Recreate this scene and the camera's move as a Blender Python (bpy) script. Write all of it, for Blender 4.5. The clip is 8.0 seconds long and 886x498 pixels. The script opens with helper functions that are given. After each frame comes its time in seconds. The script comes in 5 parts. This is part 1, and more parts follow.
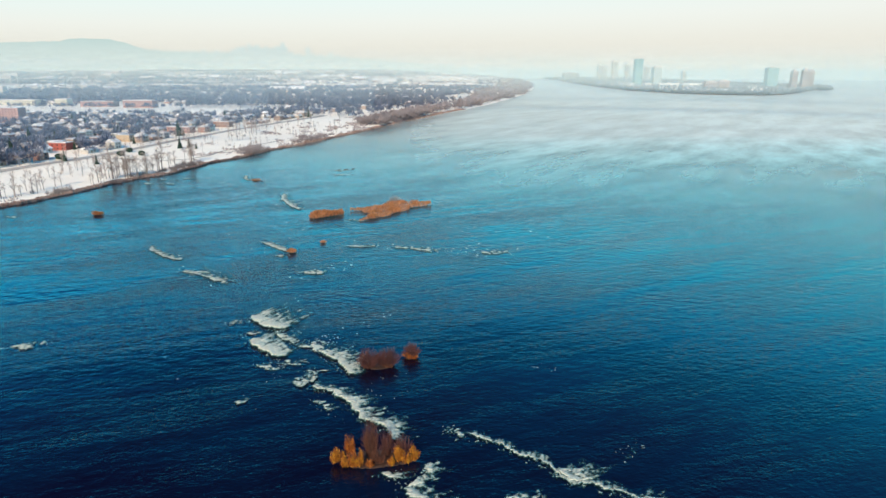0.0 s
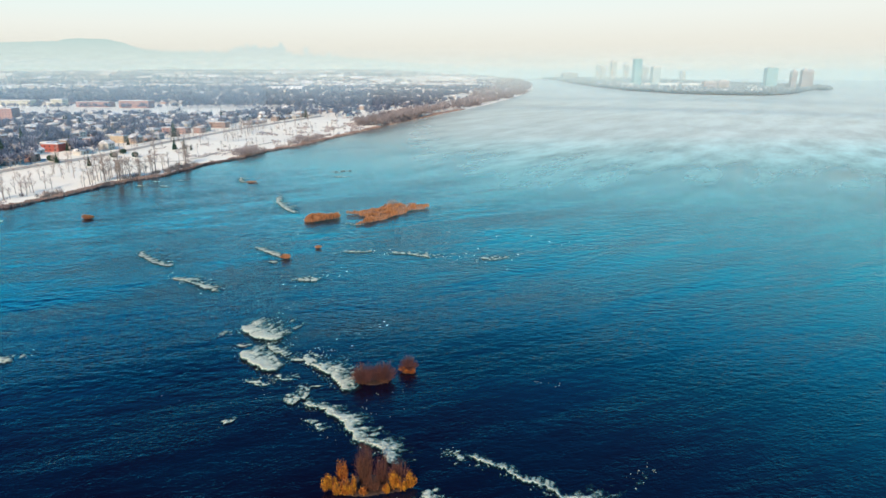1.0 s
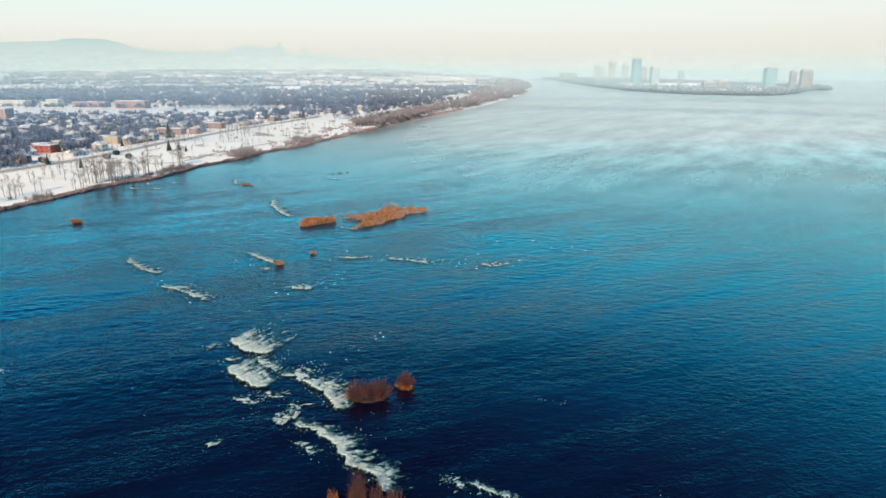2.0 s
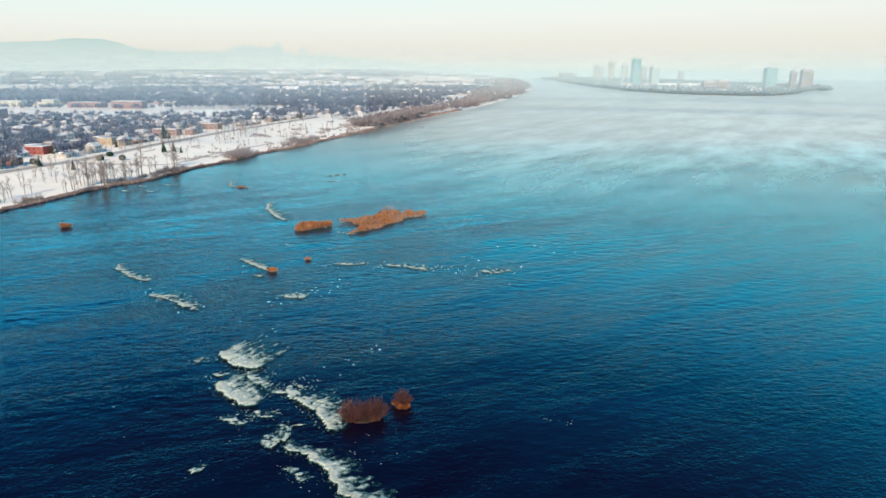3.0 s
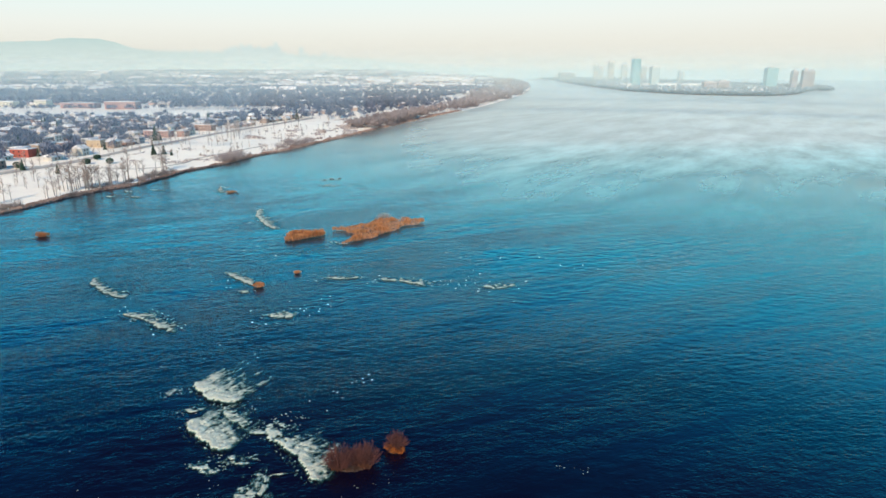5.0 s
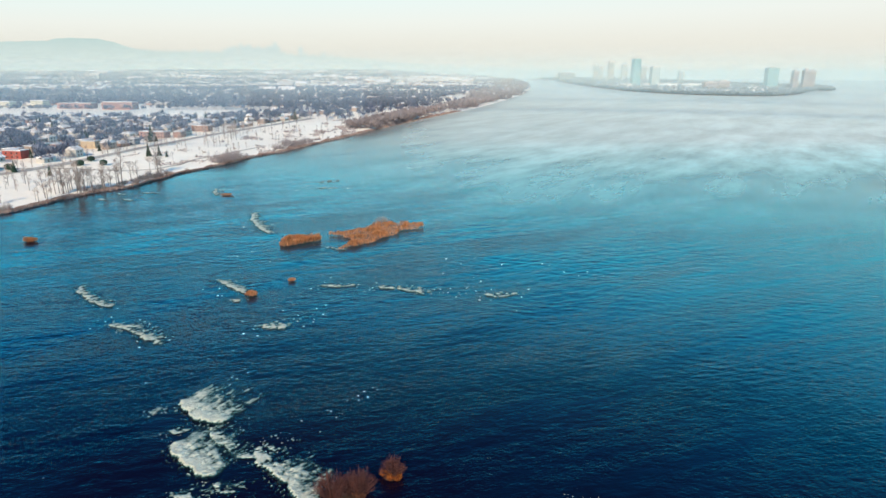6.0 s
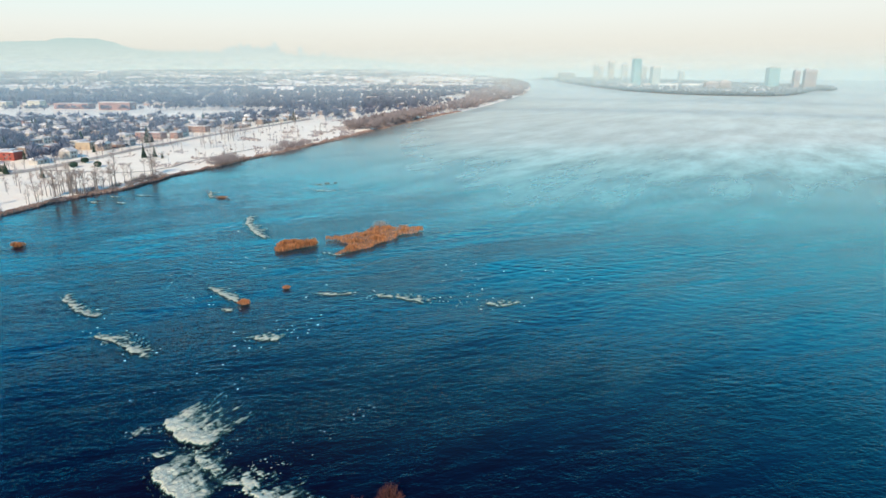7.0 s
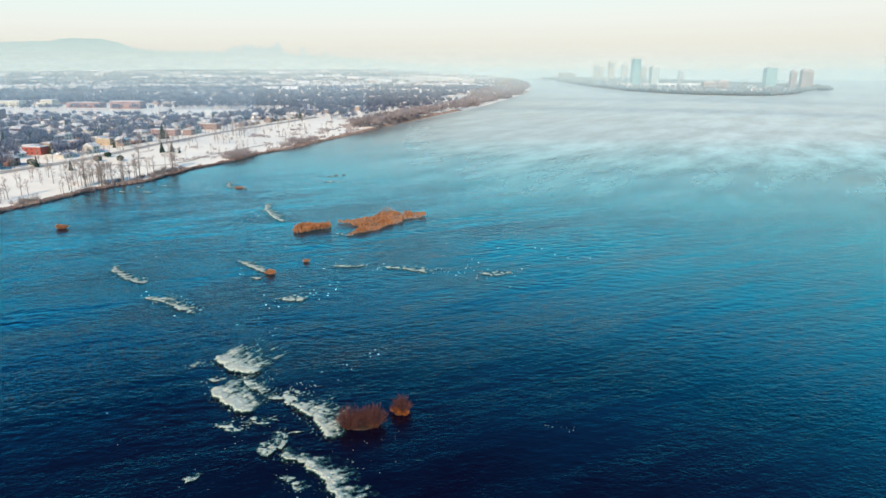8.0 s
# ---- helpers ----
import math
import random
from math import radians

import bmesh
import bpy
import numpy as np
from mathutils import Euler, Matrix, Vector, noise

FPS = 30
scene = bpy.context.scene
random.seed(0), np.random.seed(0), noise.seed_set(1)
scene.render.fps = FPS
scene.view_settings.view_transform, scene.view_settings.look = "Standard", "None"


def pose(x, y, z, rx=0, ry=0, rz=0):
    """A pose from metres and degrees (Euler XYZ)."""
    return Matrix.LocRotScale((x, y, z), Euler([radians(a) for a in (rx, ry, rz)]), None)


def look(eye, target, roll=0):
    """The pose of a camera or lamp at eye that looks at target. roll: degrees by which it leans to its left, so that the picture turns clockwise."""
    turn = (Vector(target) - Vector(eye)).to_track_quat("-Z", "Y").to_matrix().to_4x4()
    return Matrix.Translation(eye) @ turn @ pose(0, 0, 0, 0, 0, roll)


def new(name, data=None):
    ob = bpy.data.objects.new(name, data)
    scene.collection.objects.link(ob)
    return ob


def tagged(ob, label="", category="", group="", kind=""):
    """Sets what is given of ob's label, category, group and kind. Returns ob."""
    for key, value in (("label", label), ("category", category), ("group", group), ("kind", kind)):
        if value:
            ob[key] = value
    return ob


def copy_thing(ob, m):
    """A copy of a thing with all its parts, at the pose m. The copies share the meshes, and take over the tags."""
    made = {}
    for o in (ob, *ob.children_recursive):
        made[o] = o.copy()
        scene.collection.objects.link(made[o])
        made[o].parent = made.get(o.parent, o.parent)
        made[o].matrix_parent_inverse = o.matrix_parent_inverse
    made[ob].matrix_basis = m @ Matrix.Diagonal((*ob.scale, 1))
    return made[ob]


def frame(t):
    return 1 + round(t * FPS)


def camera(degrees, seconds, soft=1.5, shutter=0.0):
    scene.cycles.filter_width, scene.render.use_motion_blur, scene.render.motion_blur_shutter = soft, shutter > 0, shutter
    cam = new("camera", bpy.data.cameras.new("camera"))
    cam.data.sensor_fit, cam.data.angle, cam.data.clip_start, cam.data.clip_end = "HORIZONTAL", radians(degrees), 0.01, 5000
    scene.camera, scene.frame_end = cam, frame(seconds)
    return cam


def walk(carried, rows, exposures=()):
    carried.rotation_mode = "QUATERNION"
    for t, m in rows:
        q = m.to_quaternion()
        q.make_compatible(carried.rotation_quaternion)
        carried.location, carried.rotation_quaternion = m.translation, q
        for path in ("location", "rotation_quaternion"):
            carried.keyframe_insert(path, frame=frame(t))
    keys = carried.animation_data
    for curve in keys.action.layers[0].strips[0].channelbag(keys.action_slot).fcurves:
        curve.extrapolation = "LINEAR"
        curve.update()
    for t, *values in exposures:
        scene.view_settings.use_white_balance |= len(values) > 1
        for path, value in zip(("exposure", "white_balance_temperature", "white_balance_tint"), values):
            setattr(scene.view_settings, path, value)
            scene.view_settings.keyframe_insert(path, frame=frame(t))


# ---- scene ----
cam = camera(70.0, 8.0)
PATH = [
    (0.0, 0.0, 0.0, 78.5, 0.20), (0.5, 0.0, 4.3, 78.5, 0.14), (1.5, 0.0, 13.1, 78.5, 0.01), (3.0, 0.0, 26.8, 78.5, -0.12), (4.5, 0.0, 40.3, 78.5, -0.21),
    (6.0, 0.0, 54.0, 78.5, -0.27), (6.9, 0.0, 62.1, 78.5, -0.28), (7.0, 0.0, 62.8, 78.5, -0.28), (7.1, 0.0, 60.0, 78.5, -0.27),
    (7.5, 0.0, 47.0, 78.5, -0.22), (8.0, 0.0, 29.7, 78.5, -0.15),
]
walk(cam, [(t, pose(x, y, z, 90 - 16.03, 0, yaw)) for t, x, y, z, yaw in PATH], [(0.0, 0.1), (8.0, 0.1)])

# ---- world and sun ----
SUN_EL, SUN_ROT = radians(33), radians(196)
world = bpy.data.worlds.new("hazy_winter_sky")
scene.world = world
world.use_nodes = True
wn, wl = world.node_tree.nodes, world.node_tree.links
sky = wn.new("ShaderNodeTexSky")
sky.sky_type = "NISHITA"
sky.sun_disc = False
sky.sun_elevation, sky.sun_rotation = SUN_EL, SUN_ROT
sky.air_density, sky.dust_density, sky.ozone_density = 1.0, 1.0, 2.0
# cream at the horizon, white over it, deep teal blue overhead; a bright teal band is added above the view to tint the
# water
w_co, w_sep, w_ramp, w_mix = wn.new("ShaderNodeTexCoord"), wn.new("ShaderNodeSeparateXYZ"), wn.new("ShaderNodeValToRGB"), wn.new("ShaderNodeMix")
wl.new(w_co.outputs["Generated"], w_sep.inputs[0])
# gradient leans with x: darker sky on the left darkens the water there
w_lean, w_up = wn.new("ShaderNodeMath"), wn.new("ShaderNodeMath")
w_lean.operation, w_up.operation = "MULTIPLY_ADD", "MULTIPLY"
w_lean.inputs[1].default_value, w_lean.inputs[2].default_value = -0.3, 1.0
wl.new(w_sep.outputs[0], w_lean.inputs[0]), wl.new(w_lean.outputs[0], w_up.inputs[0]), wl.new(w_sep.outputs[2], w_up.inputs[1])
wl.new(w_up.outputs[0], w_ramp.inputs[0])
# steps from 0.155 to 0.31 are the added over-bright teal band
TINTED_SKY = [(0.0, (0.80, 0.77, 0.69)), (0.03, (0.81, 0.79, 0.71)), (0.065, (0.85, 0.87, 0.81)), (0.11, (0.80, 0.93, 0.90)), (0.155, (0.36, 1.2, 1.4)), (0.22, (0.06, 1.55, 2.1)), (0.31, (0.008, 1.12, 2.1)), (0.43, (0.003, 0.3, 0.9)), (0.57, (0.001, 0.03, 0.18)), (1.0, (0.001, 0.015, 0.12))]
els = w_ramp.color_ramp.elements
while len(els) < len(TINTED_SKY):
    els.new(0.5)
for el, (at_z, col) in zip(els, TINTED_SKY):
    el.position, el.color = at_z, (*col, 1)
w_gain = wn.new("ShaderNodeVectorMath")
w_gain.operation = "SCALE"
w_gain.inputs["Scale"].default_value = 0.1
wl.new(sky.outputs[0], w_gain.inputs[0])
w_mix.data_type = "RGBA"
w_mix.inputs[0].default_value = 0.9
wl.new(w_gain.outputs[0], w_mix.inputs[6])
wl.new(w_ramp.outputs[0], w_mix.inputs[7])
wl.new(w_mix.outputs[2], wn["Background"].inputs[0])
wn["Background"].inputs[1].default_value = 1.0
sun = new("sun", bpy.data.lights.new("sun", "SUN"))
sun.data.energy, sun.data.angle, sun.data.color = 5.0, radians(0.6), (1.0, 0.82, 0.60)
sun.matrix_world = look(
    (300 * math.sin(SUN_ROT) * math.cos(SUN_EL), 300 * math.cos(SUN_ROT) * math.cos(SUN_EL), 300 * math.sin(SUN_EL)), (0, 0, 0))

# ---- materials ----
rng = np.random.default_rng(7)


def nodes_of(m):
    m.use_nodes = True
    return m.node_tree.nodes, m.node_tree.links, m.node_tree.nodes["Principled BSDF"]


def mix_color(n, l, fac, a, b, blend="MIX"):
    mx = n.new("ShaderNodeMix")
    mx.data_type, mx.blend_type = "RGBA", blend
    for sock, v in ((mx.inputs[0], fac), (mx.inputs[6], a), (mx.inputs[7], b)):
        if isinstance(v, bpy.types.NodeSocket):
            l.new(v, sock)
        elif isinstance(v, tuple):
            sock.default_value = (*v[:3], 1)
        else:
            sock.default_value = v
    return mx.outputs[2]


def noise_fac(n, l, scale, detail=3.0, lo=0.35, hi=0.65, vec=None, rough=0.55):
    t = n.new("ShaderNodeTexNoise")
    t.inputs["Scale"].default_value, t.inputs["Detail"].default_value, t.inputs["Roughness"].default_value = scale, detail, rough
    if vec is None:
        vec = n.new("ShaderNodeNewGeometry").outputs["Position"]
    l.new(vec, t.inputs["Vector"])
    r = n.new("ShaderNodeMapRange")
    r.inputs[1].default_value, r.inputs[2].default_value = lo, hi
    l.new(t.outputs[0], r.inputs[0])
    return r.outputs[0]


def surface(name, a, b, rough=0.8, coarse=0.2, fine=2.0, c=None, spread=0.0, bump=0.0, metal=0.0, spec=0.3):
    """Two colours mixed by coarse stains, broken by a fine grain; spread varies it from piece to piece."""
    m = bpy.data.materials.new(name)
    n, l, p = nodes_of(m)
    col = mix_color(n, l, noise_fac(n, l, coarse), a, b)
    if c:
        col = mix_color(n, l, noise_fac(n, l, fine, 2, 0.45, 0.7), col, c)
    else:
        g = noise_fac(n, l, fine, 2, 0.3, 0.7)
        col = mix_color(n, l, g, col, mix_color(n, l, 1.0, col, (0.78, 0.78, 0.78), "MULTIPLY"))
    if spread:
        info = n.new("ShaderNodeObjectInfo")
        isl = n.new("ShaderNodeNewGeometry")
        add = n.new("ShaderNodeMath")
        add.operation = "ADD"
        l.new(info.outputs["Random"], add.inputs[0]), l.new(isl.outputs["Random Per Island"], add.inputs[1])
        fr = n.new("ShaderNodeMath")
        fr.operation = "FRACT"
        l.new(add.outputs[0], fr.inputs[0])
        hsv = n.new("ShaderNodeHueSaturation")
        mr = n.new("ShaderNodeMapRange")
        mr.inputs[3].default_value, mr.inputs[4].default_value = 1 - spread, 1 + spread
        l.new(fr.outputs[0], mr.inputs[0])
        l.new(mr.outputs[0], hsv.inputs["Value"])
        l.new(col, hsv.inputs["Color"])
        col = hsv.outputs[0]
    l.new(col, p.inputs["Base Color"])
    p.inputs["Roughness"].default_value, p.inputs["Metallic"].default_value = rough, metal
    p.inputs["Specular IOR Level"].default_value = spec
    if bump:
        bp = n.new("ShaderNodeBump")
        bp.inputs["Strength"].default_value, bp.inputs["Distance"].default_value = 0.6, bump
        l.new(noise_fac(n, l, fine, 4, 0, 1), bp.inputs["Height"])
        l.new(bp.outputs[0], p.inputs["Normal"])
    return m


def palette(name, colors, rough=0.8, grain=1.5):
    """One of several colours for each object or loose piece, with a fine grain."""
    m = bpy.data.materials.new(name)
    n, l, p = nodes_of(m)
    info, isl = n.new("ShaderNodeObjectInfo"), n.new("ShaderNodeNewGeometry")
    add, fr, ramp = n.new("ShaderNodeMath"), n.new("ShaderNodeMath"), n.new("ShaderNodeValToRGB")
    fr.operation = "FRACT"
    l.new(info.outputs["Random"], add.inputs[0]), l.new(isl.outputs["Random Per Island"], add.inputs[1])
    l.new(add.outputs[0], fr.inputs[0]), l.new(fr.outputs[0], ramp.inputs[0])
    ramp.color_ramp.interpolation = "CONSTANT"
    els = ramp.color_ramp.elements
    while len(els) < len(colors):
        els.new(0.5)
    for k, col in enumerate(colors):
        els[k].position, els[k].color = k / len(colors), (*col, 1)
    g = noise_fac(n, l, grain, 3, 0.3, 0.7)
    l.new(mix_color(n, l, g, ramp.outputs[0], mix_color(n, l, 1.0, ramp.outputs[0], (0.75, 0.75, 0.75), "MULTIPLY")), p.inputs["Base Color"])
    p.inputs["Roughness"].default_value = rough
    return m


M_SNOW = surface("snow", (0.95, 0.9, 0.81), (0.89, 0.84, 0.76), 0.7, 0.05, 0.6, c=(0.85, 0.8, 0.73), bump=0.15)
M_ROOF_SNOW = surface("roof_snow", (0.8, 0.79, 0.79), (0.5, 0.5, 0.54), 0.7, 0.12, 0.5, c=(0.34, 0.31, 0.31), spread=0.3)
M_ROAD = surface("salted_asphalt", (0.24, 0.23, 0.23), (0.36, 0.35, 0.34), 0.85, 0.1, 1.0, c=(0.6, 0.58, 0.55))
M_PATH = surface("trodden_path", (0.3, 0.28, 0.26), (0.4, 0.38, 0.36), 0.9, 0.2, 1.5)
M_REED = surface("dry_reeds", (0.36, 0.145, 0.062), (0.5, 0.22, 0.1), 0.9, 0.3, 1.2, spread=0.4)
M_BANK_REED = surface("bank_reeds", (0.3, 0.2, 0.18), (0.42, 0.31, 0.28), 0.9, 0.08, 0.8, spread=0.3)
M_EARTH = surface("wet_islet_earth", (0.03, 0.016, 0.012), (0.06, 0.03, 0.02), 0.7, 0.5, 3.0, bump=0.1)
M_BARK = surface("grey_bark", (0.24, 0.2, 0.19), (0.32, 0.27, 0.25), 0.9, 1.0, 6.0)
M_TWIG = surface("bare_twigs", (0.34, 0.28, 0.26), (0.44, 0.36, 0.33), 0.9, 0.15, 1.0, spread=0.25)
# blue of the hazy air is put into the city trees' twig colour
M_TWIG_DARK = surface("dense_hazed_twigs", (0.095, 0.125, 0.19), (0.175, 0.195, 0.27), 0.9, 0.05, 0.5, spread=0.25)
# paled towards blue: haze is painted into the island woods' colour
M_HAZED_TWIG = surface("hazed_far_twigs", (0.25, 0.31, 0.35), (0.33, 0.39, 0.43), 0.9, 0.02, 0.2, spread=0.15)
M_SCRUB = surface("mauve_scrub_twigs", (0.26, 0.225, 0.24), (0.35, 0.3, 0.31), 0.9, 0.1, 0.8, spread=0.25)
M_RED_TWIG = surface("red_willow_twigs", (0.09, 0.036, 0.034), (0.15, 0.058, 0.052), 0.85, 0.4, 3.0, spread=0.3)
M_BROWN_TWIG = surface("brown_willow_twigs", (0.10, 0.04, 0.028), (0.17, 0.068, 0.04), 0.85, 0.4, 3.0, spread=0.3)
M_YELLOW = surface("golden_willow_leaves", (0.58, 0.25, 0.02), (0.34, 0.10, 0.015), 0.8, 0.7, 3.0, spread=0.45)
M_ORANGE = surface("rust_grass", (0.3, 0.08, 0.02), (0.48, 0.16, 0.025), 0.85, 0.7, 3.0, spread=0.45)
M_NEEDLE = surface("spruce_needles", (0.02, 0.05, 0.04), (0.045, 0.085, 0.06), 0.85, 0.3, 2.0, spread=0.3)
M_WALL = palette("house_walls", [(0.32, 0.19, 0.16), (0.55, 0.5, 0.44), (0.3, 0.24, 0.22), (0.5, 0.47, 0.44), (0.4, 0.31, 0.26), (0.3, 0.32, 0.36)])
M_FAR_WALL = palette("far_walls", [(0.42, 0.28, 0.24), (0.55, 0.5, 0.46), (0.35, 0.33, 0.34), (0.6, 0.55, 0.48)])
M_RED = surface("red_cladding", (0.38, 0.1, 0.08), (0.33, 0.085, 0.07), 0.7, 0.3, 2.0)
M_BRICK = surface("orange_brick", (0.3, 0.175, 0.14), (0.36, 0.23, 0.18), 0.85, 0.1, 1.0)
M_PINK_BRICK = surface("pale_brick", (0.4, 0.25, 0.23), (0.34, 0.21, 0.2), 0.85, 0.1, 1.0)
M_TAN = surface("tan_render", (0.52, 0.4, 0.28), (0.46, 0.36, 0.26), 0.85, 0.1, 1.0)
M_CREAM = surface("cream_panels", (0.56, 0.52, 0.42), (0.48, 0.45, 0.38), 0.8, 0.1, 1.0)
M_GLASS = surface("dark_window_glass", (0.03, 0.04, 0.05), (0.06, 0.07, 0.08), 0.12, 1.0, 3.0, spec=0.6)
M_TEAL_GLASS = surface("teal_curtain_wall", (0.2, 0.36, 0.38), (0.28, 0.44, 0.46), 0.25, 0.03, 0.3, spec=0.6)
M_CONCRETE = surface("pale_concrete", (0.5, 0.47, 0.45), (0.58, 0.55, 0.52), 0.85, 0.05, 0.5)
M_WHITE_CLAD = surface("white_cladding", (0.8, 0.8, 0.78), (0.7, 0.7, 0.69), 0.6, 0.05, 0.5)
M_MAUVE = surface("mauve_brick_panels", (0.45, 0.36, 0.36), (0.52, 0.42, 0.41), 0.85, 0.05, 0.5)
M_TRIM = surface("dark_door_paint", (0.15, 0.1, 0.08), (0.2, 0.14, 0.1), 0.6, 1.0, 4.0)
M_POLE = surface("galvanised_steel", (0.4, 0.41, 0.42), (0.5, 0.5, 0.5), 0.5, 0.5, 4.0, metal=0.6)


def foam_material():
    """Foam laid on the water as thick as its 'thickness' says: torn cream where thick, green bubbly water where thin, nothing where none."""
    m = bpy.data.materials.new("river_foam")
    n, l, p = nodes_of(m)
    at = n.new("ShaderNodeAttribute")
    at.attribute_name = "thickness"
    pos = n.new("ShaderNodeNewGeometry").outputs["Position"]
    mp = n.new("ShaderNodeMapping")
    mp.vector_type = "TEXTURE"
    mp.inputs["Rotation"].default_value, mp.inputs["Scale"].default_value = (0, 0, radians(40)), (1.6, 0.8, 1)
    l.new(pos, mp.inputs["Vector"])
    grain = noise_fac(n, l, 2.0, 6, 0.25, 0.75, mp.outputs[0], 0.7)
    fine = noise_fac(n, l, 5.5, 5, 0.25, 0.75, None, 0.7)

    def math_node(op, a, b):
        q = n.new("ShaderNodeMath")
        q.operation = op
        for k, v in enumerate((a, b)):
            if isinstance(v, bpy.types.NodeSocket):
                l.new(v, q.inputs[k])
            else:
                q.inputs[k].default_value = v
        return q.outputs[0]

    torn = math_node("ADD", at.outputs["Fac"], math_node("ADD", math_node("MULTIPLY", grain, 0.35), math_node("MULTIPLY", fine, 0.5)))

    def ramp(lo, hi):
        r = n.new("ShaderNodeMapRange")
        r.interpolation_type = "SMOOTHSTEP"
        r.inputs[1].default_value, r.inputs[2].default_value = lo, hi
        l.new(torn, r.inputs[0])
        return r.outputs[0]

    cream = mix_color(n, l, mix_color(n, l, 0.5, grain, fine), (0.3, 0.4, 0.37), (0.84, 0.8, 0.66))
    l.new(mix_color(n, l, ramp(0.75, 1.4), (0.02, 0.13, 0.14), cream), p.inputs["Base Color"])
    l.new(ramp(0.5, 1.22), p.inputs["Alpha"])
    p.inputs["Roughness"].default_value = 0.6
    bp = n.new("ShaderNodeBump")
    bp.inputs["Strength"].default_value, bp.inputs["Distance"].default_value = 0.8, 0.3
    l.new(torn, bp.inputs["Height"])
    l.new(bp.outputs[0], p.inputs["Normal"])
    return m


M_FOAM = foam_material()
M_ROCK = surface("wet_rock", (0.08, 0.07, 0.065), (0.14, 0.12, 0.11), 0.5, 0.8, 4.0, bump=0.05)


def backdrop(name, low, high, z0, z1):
    """A plain far distance; haze is painted into its glowing colour, blended by height."""
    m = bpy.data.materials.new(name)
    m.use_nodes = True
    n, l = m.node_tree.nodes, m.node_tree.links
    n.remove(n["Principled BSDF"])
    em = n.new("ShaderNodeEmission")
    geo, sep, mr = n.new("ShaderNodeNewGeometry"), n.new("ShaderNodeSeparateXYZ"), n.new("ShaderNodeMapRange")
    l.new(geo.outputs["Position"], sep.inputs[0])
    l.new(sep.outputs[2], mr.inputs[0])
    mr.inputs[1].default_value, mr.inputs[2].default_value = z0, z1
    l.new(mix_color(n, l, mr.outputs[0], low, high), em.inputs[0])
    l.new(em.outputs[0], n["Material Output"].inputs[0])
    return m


# hazed tones given off as glow, not lit by the sun
M_HILL_GLOW = backdrop("hill_glow", (0.70, 0.76, 0.70), (0.52, 0.655, 0.63), 70, 250)
M_CITY_GLOW = backdrop("skyline_glow", (0.72, 0.77, 0.71), (0.60, 0.71, 0.69), 60, 220)
M_SHORE_GLOW = backdrop("shore_glow", (0.56, 0.68, 0.68), (0.66, 0.74, 0.72), 0, 70)


